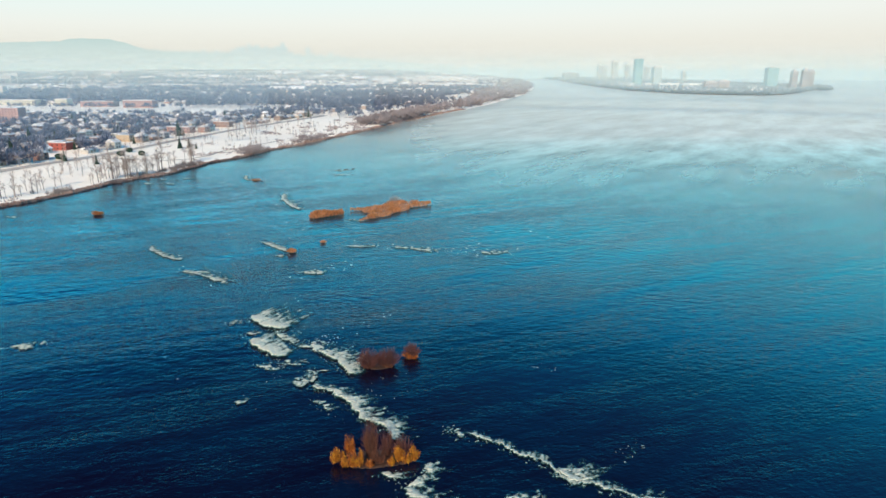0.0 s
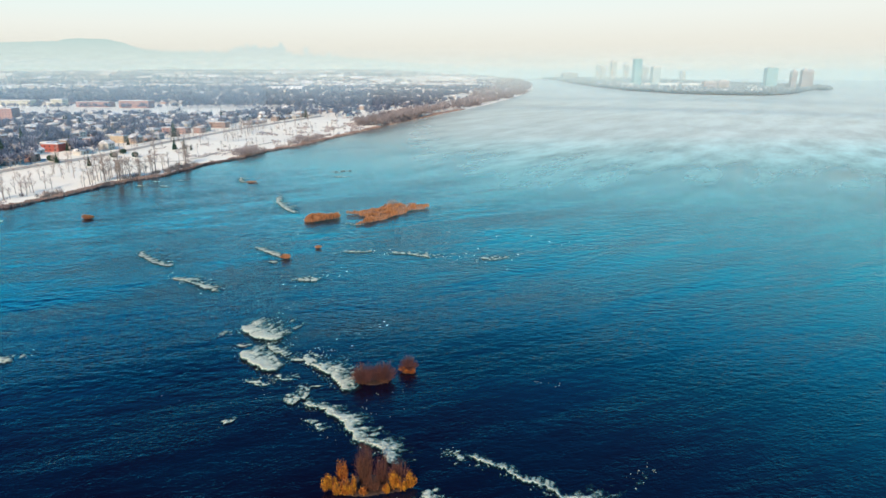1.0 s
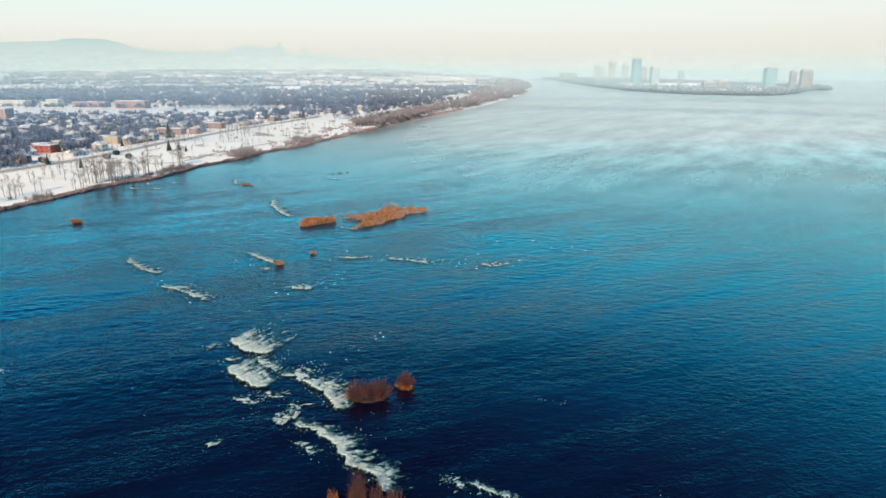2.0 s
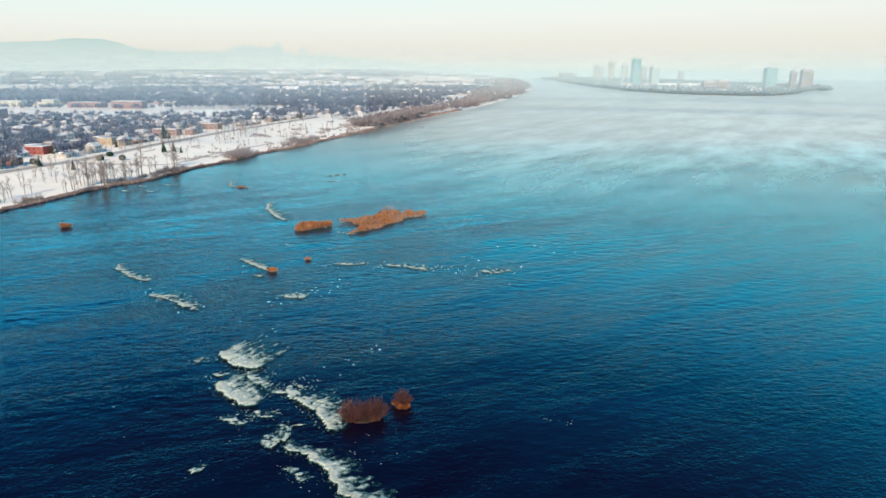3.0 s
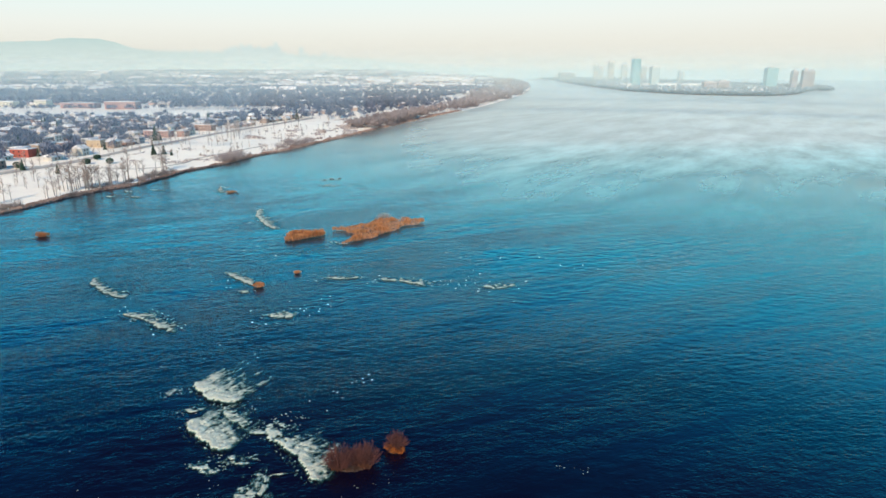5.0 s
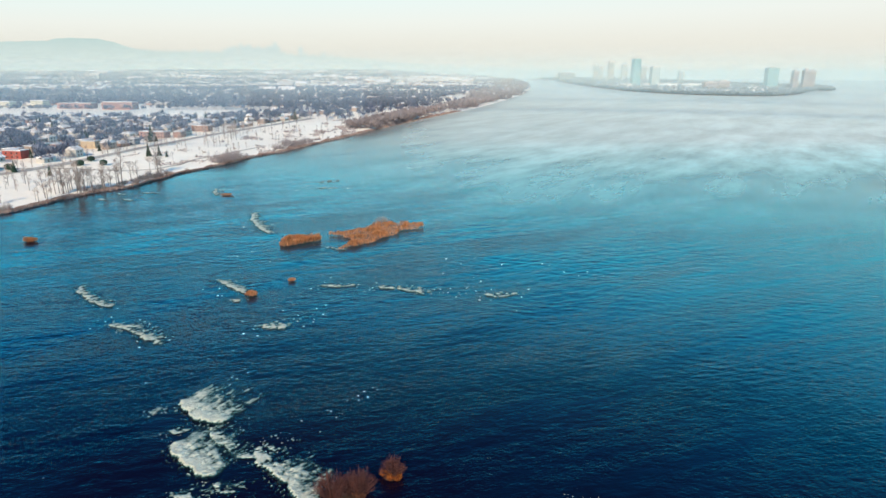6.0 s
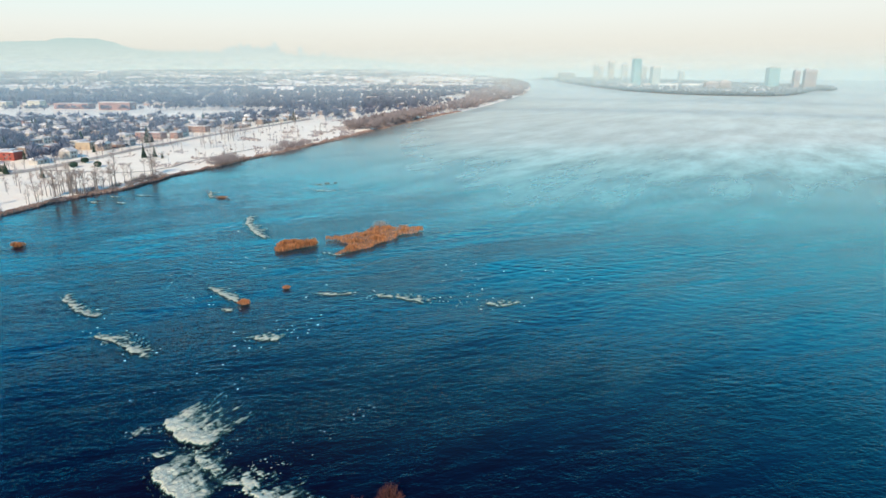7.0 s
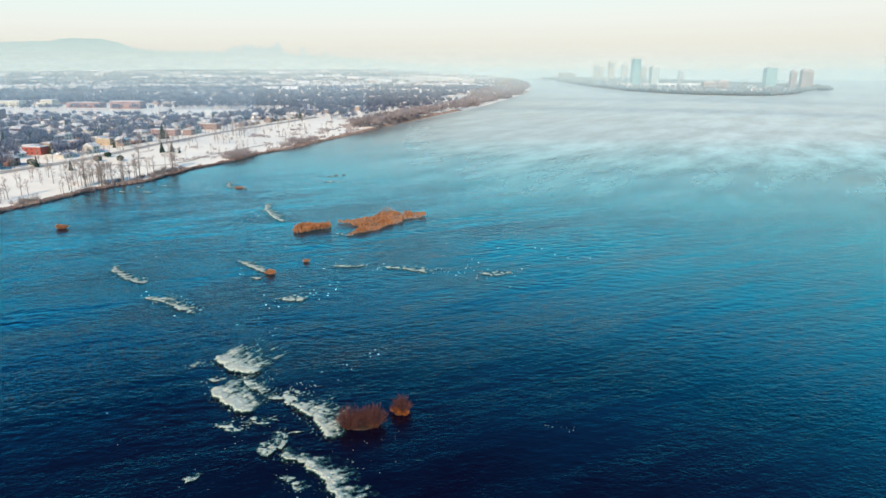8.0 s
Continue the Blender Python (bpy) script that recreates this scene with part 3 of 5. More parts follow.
def round_evergreen(name, label, h, seed):
    random.seed(seed)
    ob = thing(name, label, "shrub", "evergreens by the road")
    part("trunk", Shape().tube((0, 0, -0.3), (0, 0, h * 0.6), 0.14, 0.06, 6), M_BARK, ob)
    crown = Shape()
    for _ in range(420):
        d = Vector((random.gauss(0, 1), random.gauss(0, 1), random.gauss(0.25, 1))).normalized()
        r = random.uniform(0.55, 1.0)
        c = Vector((d.x * h * 0.62 * r, d.y * h * 0.62 * r, h * 0.5 + d.z * h * 0.47 * r))
        s = random.uniform(0.2, 0.45)
        u = d.cross(Vector((0.3, 0.2, 1))).normalized() * s
        w = d.cross(u).normalized() * s
        crown.add([c - u - w, c + u - w, c + u + w, c - u + w, c + d * s * 1.4], [(0, 1, 4), (1, 2, 4), (2, 3, 4), (3, 0, 4)])
    part("crown", crown, M_NEEDLE, ob)
    return ob


def twiggy_shrub(name, label, h, rx, ry, seed, stems=150, twigs=14, mat=M_RED_TWIG, stem_mat=M_BROWN_TWIG, group="bare willow shrubs on the islets", at=(0, 0, 0), turn=0.0, foot=0.5, peak=0.5):
    """A thicket of stems that fan out from its foot to a dome of fine twigs; a larger peak draws the dome up to a point."""
    random.seed(seed)
    ob = thing(name, label, "shrub", group, at=at, turn=turn)
    st, tw = Shape(), Shape()
    for _ in range(stems):
        a, r = random.uniform(0, 6.2832), math.sqrt(random.random())
        lump = 0.86 + 0.14 * math.sin(3.1 * a + seed) * math.cos(1.7 * a + 2 * seed)
        b = Vector((rx * foot * r * math.cos(a), ry * foot * r * math.sin(a), -0.1))
        hh = h * lump * (0.16 + 0.84 * (1 - r * r) ** peak) * random.uniform(0.55, 1.06)
        tip = Vector((rx * lump * r * math.cos(a) + random.gauss(0, 0.04 * rx), ry * lump * r * math.sin(a) + random.gauss(0, 0.04 * ry), hh))
        mid = b.lerp(tip, 0.5) + Vector((random.gauss(0, 0.1), random.gauss(0, 0.1), 0.06 * h))
        st.tube(b, mid, 0.04, 0.022, 3)
        st.tube(mid, tip, 0.022, 0.006, 3)
        way = (tip - mid).normalized()
        for _ in range(twigs):
            f = random.uniform(0.1, 1)
            s = b.lerp(mid, f * 2) if f < 0.5 else mid.lerp(tip, f * 2 - 1)
            d = (way * 0.9 + Vector((random.gauss(0, 0.55), random.gauss(0, 0.55), random.uniform(-0.1, 0.8)))).normalized()
            tw.twig(s, s + d * random.uniform(0.3, 1.0) * h * 0.22, 0.016)
    part("stem", st, stem_mat, ob)
    part("crown", tw, mat, ob)
    return ob


def leafy_clump(name, label, h, rx, ry, seed, n=900, mat=M_YELLOW, at=(0, 0, 0), turn=0.0, group="golden clumps on the islet"):
    """A dense upright clump of narrow leaves on hidden stems."""
    random.seed(seed)
    ob = thing(name, label, "shrub", group, at=at, turn=turn)
    st, lf = Shape(), Shape()
    for _ in range(16):
        a, r = random.uniform(0, 6.2832), random.uniform(0, 0.5)
        st.tube((rx * r * math.cos(a), ry * r * math.sin(a), -0.1), (rx * r * 1.3 * math.cos(a), ry * r * 1.3 * math.sin(a), h * random.uniform(0.6, 0.85)), 0.05, 0.02, 3)
    lumps = [(random.uniform(-0.6, 0.6), random.uniform(-0.6, 0.6), random.uniform(0.35, 0.95), random.uniform(0.3, 0.6)) for _ in range(7)]
    n = int(n * 1.6)
    for _ in range(n):
        lx, ly, lh, lr = random.choice(lumps)
        d = Vector((random.gauss(0, 1), random.gauss(0, 1), random.gauss(0, 1))).normalized() * random.random() ** 0.4
        c = Vector((rx * (lx + lr * d.x), ry * (ly + lr * d.y), h * lh * (0.5 + 0.5 * d.z) * random.uniform(0.8, 1.25)))
        up = Vector((random.gauss(0, 0.3) + 0.3 * d.x, random.gauss(0, 0.3) + 0.3 * d.y, 1)).normalized() * random.uniform(0.3, 0.8)
        side = up.cross(Vector((random.gauss(0, 1), random.gauss(0, 1), 0.2))).normalized() * random.uniform(0.025, 0.06)
        lf.add([c - up * 0.5, c + side, c + up * 0.5, c - side], [(0, 1, 2, 3)])
    if h > 1.5:
        part("stem", st, M_BROWN_TWIG, ob)
    part("foliage", lf, mat, ob)
    return ob


# ---- islets ----
def smooth_outline(corners, n=72, rough=0.5, seed=1):
    c = np.asarray(corners, float)
    k = len(c)
    t = np.linspace(0, k, n, endpoint=False)
    i, f = np.floor(t).astype(int), (t % 1)[:, None]
    p0, p1, p2, p3 = c[(i - 1) % k], c[i % k], c[(i + 1) % k], c[(i + 2) % k]
    out = 0.5 * (2 * p1 + (p2 - p0) * f + (2 * p0 - 5 * p1 + 4 * p2 - p3) * f**2 + (3 * p1 - p0 - 3 * p2 + p3) * f**3)
    r = np.random.default_rng(seed)
    return out + rough * (r.random((n, 2)) - 0.5)


def inside(px, py, ring):
    res = np.zeros(len(px), bool)
    x2, y2 = np.roll(ring[:, 0], -1), np.roll(ring[:, 1], -1)
    for (xa, ya), xb, yb in zip(ring, x2, y2):
        res ^= ((ya > py) != (yb > py)) & (px < (xb - xa) * (py - ya) / (yb - ya + 1e-12) + xa)
    return res


def islet(label, corners, top=0.5, seed=1, material=M_EARTH, at=None):
    """A low mound of earth that rises out of the water."""
    ring = smooth_outline(corners, 64, 0.5, seed)
    mid = ring.mean(0)
    ring = mid + (ring - mid) * (0.7 if len(corners) > 8 else 0.56)
    top *= 0.6
    vs, fs = [], []
    for s, z in ((1.12, -0.8), (1.0, 0.02), (0.9, top * 0.7), (0.6, top), (0.25, top * 1.15)):
        w = mid + (ring - mid) * s
        vs += [(x - mid[0], y - mid[1], z + 0.15 * top * math.sin(x * 1.7) * math.cos(y * 1.3)) for x, y in w]
    n = len(ring)
    for k in range(4):
        fs += [(k * n + i, k * n + (i + 1) % n, (k + 1) * n + (i + 1) % n, (k + 1) * n + i) for i in range(n)]
    fs.append(tuple(4 * n + i for i in range(n)))
    me = bpy.data.meshes.new("islet")
    me.from_pydata(vs, [], fs)
    ob = part("islet", me, material)
    ob.location = (mid[0], mid[1], 0)
    return tagged(ob, label, "islet", "islets in the river")


def reed_bed(name, label, corners, h, count, seed, material=M_REED, group="reed beds on the islets", lift=0.3, clump=0.55):
    """A dense stand of dry reeds: leaning blades in tufts over the outline's area."""
    r = np.random.default_rng(seed)
    ring = smooth_outline(corners, 72, 1.6 if len(corners) != 8 else 0.8, seed)
    lo, hi = ring.min(0), ring.max(0)
    pts = lo + (hi - lo) * r.random((count * 4, 2))
    pts = pts[inside(pts[:, 0], pts[:, 1], ring)][:count]
    mid = ring.mean(0)
    tall = h * (0.35 + 2.4 * np.clip(fbm(pts[:, 0] / 3.4, pts[:, 1] / 5.0, seed, 2) - 0.2, 0, 1) ** 1.3) * r.uniform(0.8, 1.12, len(pts))
    if len(corners) == 8:
        rho = np.hypot(*(pts - mid).T)
        tall = tall * (1.25 - 0.85 * (rho / rho.max()) ** 2)
    V, F = [], []
    for k, (x, y) in enumerate(pts):
        b = Vector((x - mid[0], y - mid[1], lift * 0.2))
        ang, lean = r.uniform(0, 6.2832), r.uniform(0, 0.45)
        w = r.uniform(0.14, 0.32) * clump
        side = Vector((math.cos(ang), math.sin(ang), 0))
        tip = b + Vector((-side.y * lean * tall[k], side.x * lean * tall[k], tall[k]))
        midp = b.lerp(tip, 0.55) + Vector((0, 0, 0.1 * tall[k]))
        k0 = len(V)
        V += [b - side * w * 0.6, b + side * w * 0.6, midp + side * w, tip, midp - side * w]
        F += [(k0, k0 + 1, k0 + 2, k0 + 4), (k0 + 4, k0 + 2, k0 + 3)]
    me = bpy.data.meshes.new(name)
    me.from_pydata([tuple(v) for v in V], [], F)
    ob = part(name, me, material)
    ob.location = (mid[0], mid[1], lift)
    return tagged(ob, label, "reeds", group, kind="stuff")


# the islet of golden and brown willows
NEAR = [(-23.5, 114.5), (-22.5, 111.6), (-18, 110.4), (-13, 110.8), (-8, 112.0), (-4.6, 113.6), (-6.5, 117), (-13, 119.5), (-20, 118.5)]
islet("dark earth islet under golden and brown willows", NEAR, 0.45, 11)
leafy_clump("willow_shrub", "golden willow clump at the islet's edge", 3.4, 1.4, 1.5, 21, 900, M_YELLOW, (-22.0, 113.4, 0.2))
leafy_clump("willow_shrub", "tall rust-orange willow shrub on the islet", 5.8, 1.5, 1.4, 22, 800, M_ORANGE, (-20.2, 116.2, 0.3))
leafy_clump("willow_shrub", "golden willow clump by the dark water", 3.3, 1.2, 1.0, 23, 600, M_ORANGE, (-18.9, 112.2, 0.3))
leafy_clump("willow_shrub", "golden willow clump by the dark water", 3.6, 1.3, 1.1, 24, 700, M_YELLOW, (-17.2, 111.9, 0.3))
leafy_clump("willow_shrub", "bright golden willow clump on the islet", 3.8, 1.5, 1.3, 25, 900, M_YELLOW, (-9.2, 113.9, 0.3))
leafy_clump("willow_shrub", "golden willow clump at the islet's tip", 3.2, 1.4, 1.2, 26, 800, M_YELLOW, (-6.4, 114.3, 0.25))
twiggy_shrub("willow_shrub", "tall bare reddish-brown willow in the islet's middle", 10.5, 2.0, 1.9, 31, 80, 22, M_BROWN_TWIG, M_BROWN_TWIG, at=(-15.6, 115.6, 0.3))
twiggy_shrub("willow_shrub", "bare reddish willow among golden clumps", 6.8, 2.2, 2.0, 32, 80, 20, M_RED_TWIG, M_BROWN_TWIG, at=(-12.0, 116.0, 0.3))
twiggy_shrub("willow_shrub", "low bare brown willow on the islet's shore", 3.6, 2.2, 1.4, 33, 70, 16, M_BROWN_TWIG, M_BROWN_TWIG, at=(-13.6, 113.2, 0.3))
twiggy_shrub("willow_shrub", "bare reddish willow behind golden clumps", 5.6, 2.4, 1.8, 34, 70, 18, M_RED_TWIG, M_BROWN_TWIG, at=(-8.6, 116.2, 0.3))
# the islet of red willows
islet("low dark islet under red willows", [(-23.5, 156), (-20, 153.6), (-15, 154.6), (-12, 157.5), (-13, 160.5), (-18, 161), (-22, 159.5)], 0.35, 12)
twiggy_shrub("willow_shrub", "wide bare red willow thicket on a low islet", 6.3, 3.9, 3.0, 41, 190, 30, M_RED_TWIG, M_RED_TWIG, at=(-20.6, 156.6, 0.15), foot=0.35)
twiggy_shrub("willow_shrub", "bare red willow thicket joined to its neighbour", 5.7, 4.2, 3.0, 42, 190, 30, M_RED_TWIG, M_RED_TWIG, at=(-15.8, 158.2, 0.15), foot=0.5)
islet("small rusty islet under a single willow", [(-12.4, 162), (-10, 160.6), (-7.2, 162.2), (-7.4, 165), (-10.5, 165.2)], 0.4, 13)
twiggy_shrub("willow_shrub", "single bare red willow on a small islet", 5.3, 3.0, 2.6, 43, 140, 28, M_RED_TWIG, M_RED_TWIG, at=(-9.6, 163.2, 0.2), foot=0.4, peak=0.85)
leafy_clump("sedge_clump", "rust-orange sedge round a willow's foot", 1.3, 2.5, 1.6, 44, 620, M_ORANGE, (-9.7, 162.4, 0.15), group="sedge on the islets")
# reed islands
REED_L = [(-74.5, 338), (-71, 330), (-64, 335), (-57, 340), (-57.5, 346), (-65, 349), (-72, 346)]
REED_R = [(-54, 352), (-48, 349), (-41, 339), (-46, 326), (-38, 331), (-31, 337), (-28, 344), (-22, 350), (-18, 360), (-12, 363), (-9, 370), (-17, 375), (-25, 373), (-32, 376), (-37, 364), (-43, 358)]
islet("low earth islet under rusty reeds", REED_L, 0.35, 14)
reed_bed("reed_bed", "dense rust-coloured reeds on a small island", REED_L, 1.5, 2600, 51)
islet("broad low islet under rusty reeds", REED_R, 0.35, 15)
reed_bed("reed_bed", "broad rust-coloured reed bed with a ragged edge", REED_R, 1.4, 6500, 52)
twiggy_shrub("willow_shrub", "bare mauve shrub at the back of the reeds", 4.2, 5.0, 2.5, 53, 120, 16, M_TWIG, M_BARK, at=(-30.0, 377.0, 0.2))
for k, (x, y, rx, ry, h) in enumerate([(-192.1, 341, 4.2, 3.6, 2.0), (-136.2, 452, 4.5, 4.0, 1.5), (-67.5, 267.5, 2.8, 2.4, 1.6), (-56.8, 283.5, 1.7, 1.8, 2.2)]):
    rx, ry, h = 0.78 * rx, 0.78 * ry, 0.72 * h
    ring = [(x + rx * math.cos(a), y + ry * math.sin(a)) for a in np.linspace(0, 6.2832, 9)[:-1]]
    islet("tiny earth islet with a tuft of reeds", ring, 0.3, 60 + k)
    reed_bed("reed_tuft", "tuft of rusty reeds on a tiny islet", ring, h, 300, 70 + k, clump=0.45)
for k, (x, y, s) in enumerate([(-79.5, 504, 3.0), (-74, 506, 1.8), (-84, 500, 1.5), (-131, 448, 1.2)]):
    ring = [(x + s * math.cos(a) * (1 + 0.3 * math.sin(3 * a + k)), y + s * 0.8 * math.sin(a)) for a in np.linspace(0, 6.2832, 9)[:-1]]
    tagged(islet("dark wet rock ledge breaking the water", ring, 0.7, 80 + k, M_ROCK), category="rock", group="rocks in the river")


# ---- white water ----
def foam(label, crest, trail, seed, lift=0.45, flow=34.0, cell=0.2, solid=0.6, lobe=1.0, name="white_water"):
    """Foam that breaks along a crest line in rounded lobes and trails off along the flow in soft torn streaks; solid sets how closed it is."""
    c = np.asarray(crest, float)
    step = np.r_[0, np.cumsum(np.linalg.norm(np.diff(c, axis=0), axis=1))]
    length = step[-1]
    nu, nv = max(int(length / cell), 6), max(int((trail * 1.25 + 2.5) / cell), 6)
    U, W = np.meshgrid(np.linspace(0, length, nu), np.linspace(-2.5, trail * 1.25, nv), indexing="ij")
    fx, fy = math.cos(radians(flow)), math.sin(radians(flow))
    X, Y = np.interp(U, step, c[:, 0]) + fx * W, np.interp(U, step, c[:, 1]) + fy * W

    def billow(x, y, k):
        return 1 - np.abs(2 * fbm(x, y, k, 3) - 1)

    lobes = lobe * (2.2 * (billow(U / (2.6 * lobe), U * 0 + 0.5, seed) - 0.75) + 0.9 * (billow(U / (0.8 * lobe), U * 0 + 2.5, seed + 3) - 0.7)) + 2.2 * (fbm(U / 5.0, U * 0 + 9.1, seed + 5, 2) - 0.5)
    D = W + lobes + 0.7 * (fbm(X / 0.7, Y / 0.7, seed + 8, 3) - 0.5)
    reach = np.maximum(trail * (0.62 + 0.8 * fbm(U / 2.4, U * 0 + 7.7, seed + 11, 3)), 0.5) * (0.45 + 0.55 * np.clip(np.minimum(U, length - U) / (0.25 * length), 0, 1))
    t = np.maximum(D, 0) / reach
    bend = U + 0.9 * (fbm(X / 4.0, Y / 4.0, seed + 13, 2) - 0.5)
    streak = fbm(bend / 0.8, W / 4.0, seed + 21, 4)
    clot = fbm(X / 1.5, Y / 1.5, seed + 31, 4)
    holes = fbm(X / 0.75, Y / 0.75, seed + 37, 4)
    ends = np.clip(np.minimum(U, length - U) / (0.06 * length + 0.9) + 0.9 * (clot - 0.5), 0, 1)
    front = np.clip(D / 0.5, 0, 1)
    body = 1.22 - 1.05 * t ** 0.75 + (0.3 + 0.9 * np.clip(t, 0, 1)) * (streak - 0.5) + 1.8 * (1.25 - solid) * (clot - 0.5) + 1.9 * (1.25 - solid) * (holes - 0.52) - 0.5 * (0.75 - solid)
    spray = np.clip((fbm(X / 0.6, Y / 0.6, seed + 41, 3) - 0.6) * 6, 0, 1) * (np.abs(D) < 2.2) * 0.7
    dens = np.clip(np.maximum(front * np.clip(body, 0, 1), spray) * ends, 0, 1) * np.clip(6 - 5 * W / trail / 1.2, 0, 1)
    dens[[0, -1]], dens[:, [0, -1]] = 0, 0
    Z = wave_field(X, Y, mesh_gap(Y)) - 0.02 + 0.75 * lift * dens ** 0.7 * np.clip(1.1 - t, 0.25, 1) * (0.55 + 0.9 * clot)
    keep = dens > 0.03
    i, j = np.nonzero(keep[:-1, :-1] | keep[1:, :-1] | keep[:-1, 1:] | keep[1:, 1:])
    a = i * nv + j
    used, inv = np.unique(np.stack([a, a + nv, a + nv + 1, a + 1], 1), return_inverse=True)
    mid = np.array([c[:, 0].mean(), c[:, 1].mean(), 0])
    me = arrays_mesh(name, np.stack([X, Y, Z], -1).reshape(-1, 3)[used] - mid, inv.reshape(-1, 4))
    me.polygons.foreach_set("use_smooth", [True] * len(me.polygons))
    me.attributes.new("thickness", "FLOAT", "POINT").data.foreach_set("value", dens.ravel()[used].astype(np.float32))
    ob = part(name, me, M_FOAM)
    ob.location = mid
    return tagged(ob, label, "white water", "white water over the rock ledges", "stuff")


foam("broad white rapid with streaks trailing downstream", [(-64, 192.4), (-60, 187.2), (-56.3, 183.6), (-53.2, 181.8), (-50.2, 182.4), (-48, 184)], 15, 101, 1.0, 66, solid=0.85, lobe=0.8)
foam("small white rapid between two larger ones", [(-53, 181), (-49.2, 176), (-46.3, 172.6), (-44, 170)], 4.5, 102, 0.6, 50, solid=0.5)
foam("broad white rapid with a jagged leading edge", [(-59, 174.2), (-55.5, 169.8), (-51.3, 165.2), (-47.2, 161.9), (-44.5, 162.8)], 13, 103, 1.0, 62, solid=0.82, lobe=0.8)
foam("thin curl of foam above a broad rapid", [(-62, 179.5), (-59.5, 178), (-57.5, 178.5)], 3.5, 112, 0.3, 40, solid=0.35)
foam("torn strip of white water below a ledge", [(-36.5, 167.8), (-32.8, 163), (-29.1, 157.8), (-26.1, 153), (-23, 151.2)], 8.5, 104, 0.9, 42, solid=0.74, lobe=0.8)
foam("scattered foam above a torn strip of white water", [(-44.5, 170.5), (-39.4, 168), (-35.5, 166)], 10, 114, 0.4, 45, solid=0.3)
foam("clots of foam between two rapids", [(-46, 160), (-43, 157.5), (-39.5, 157)], 6, 116, 0.4, 40, solid=0.3)
foam("swirling white water in a hollow", [(-39.5, 146.4), (-36.1, 145), (-34.5, 147), (-33.2, 151)], 8, 105, 0.6, 100, solid=0.5)
foam("swirling white water in a hollow", [(-37.8, 153), (-34.6, 153.8), (-30.6, 154.6)], 4.5, 145, 0.4, 20, solid=0.42)
foam("thin foam at the foot of a rapid", [(-52.5, 158.5), (-49, 156), (-46, 153.5)], 5, 115, 0.3, 40, solid=0.22)
foam("long white rapid along a sunken ledge", [(-34.3, 148.5), (-33.4, 144.6), (-29.5, 142.9), (-25.4, 139.2), (-22.6, 134.3), (-19.4, 130.4), (-16.6, 128.4), (-12.3, 124.7), (-10.8, 121.4), (-7.5, 120.6)], 6.5, 106, 0.9, 24, solid=0.78, lobe=0.7)
foam("loose flecks of foam before a long rapid", [(-33.5, 139), (-30, 136), (-27.5, 132.5)], 3, 146, 0.3, 30, solid=0.2)
foam("white water breaking round the willow islet", [(-14, 110.2), (-11.5, 108.8), (-9.5, 107.8), (-7, 108)], 5, 107, 0.5, 22, solid=0.4)
foam("white rapid below the willow islet", [(-4.6, 113.4), (-4, 109.8), (-5.8, 107.1), (-8.2, 104.6), (-6.7, 102), (-2.9, 99.9), (0, 98)], 6, 117, 0.7, 24, solid=0.6, lobe=0.8)
foam("long white line of rapids across dark water", [(3.4, 124.5), (7.8, 121.8), (11.3, 119.3), (14.2, 117.4), (18, 114.8), (21.2, 112.2), (22.8, 108.4), (24.8, 106.8), (27, 107), (29.6, 106.3), (32, 104.8), (34.8, 102.9), (37, 101), (40, 99)], 2.8, 108, 0.6, 76, solid=0.82, lobe=0.5)
foam("white burst where the rapid widens", [(21.8, 110.8), (24.3, 107.2), (27.3, 107), (29.5, 107.6)], 10, 118, 0.6, 36, solid=0.6)
foam("white burst at the end of a line of rapids", [(35, 102), (37.5, 100), (40.5, 100)], 5.5, 148, 0.5, 50, solid=0.55)
foam("thin foam leading into a line of rapids", [(-1, 126), (1.5, 124.5), (4.5, 122.5)], 2.5, 147, 0.3, 60, solid=0.2)
foam("small white rapid in dark water", [(11, 102.5), (14, 101), (17, 101), (20, 103)], 4.5, 119, 0.4, 55, solid=0.4)
foam("ring of foam beside a broad rapid", [(-70, 188.5), (-68, 186.5), (-66, 187)], 4, 142, 0.3, 50, solid=0.2)
foam("small burst of foam in dark water", [(37.5, 115.5), (39.5, 114.8)], 4.5, 120, 0.4, 60, solid=0.35)
foam("pale green rapid standing alone", [(-127.8, 169.2), (-124.5, 167.5), (-121, 166.2)], 7, 121, 0.5, 50, solid=0.45)
foam("hooked white line of a small rapid", [(-135, 279), (-132.5, 272), (-127.4, 266), (-120.3, 259.2), (-111, 255)], 5, 122, 0.4, 55, cell=0.3, solid=0.72)
foam("broken white rapid with clots of foam", [(-106.5, 242), (-99, 237), (-93, 232.5), (-87, 228), (-81.5, 224.5)], 6.5, 123, 0.4, 45, cell=0.28, solid=0.5)
foam("straight white rapid ending at a tufted islet", [(-87, 285.5), (-80.5, 279), (-75, 273.5), (-69.5, 268)], 5, 124, 0.4, 30, cell=0.3, solid=0.75)
foam("thin foam below a tufted islet", [(-75, 262.5), (-71, 260.5), (-67, 262.5)], 5, 125, 0.4, 30, cell=0.3, solid=0.4)
foam("small flat rapid with a white edge", [(-59, 239.5), (-53.5, 236.8), (-48, 237)], 8, 126, 0.5, 50, cell=0.28, solid=0.45)
foam("tiny burst of foam in dark water", [(-52.2, 137), (-50, 135.8), (-48.8, 137)], 3.6, 127, 0.4, 62, solid=0.5)
foam("low white line in ruffled water", [(-46, 278.5), (-39, 276), (-31, 278)], 7, 128, 0.4, 30, cell=0.3, solid=0.42)
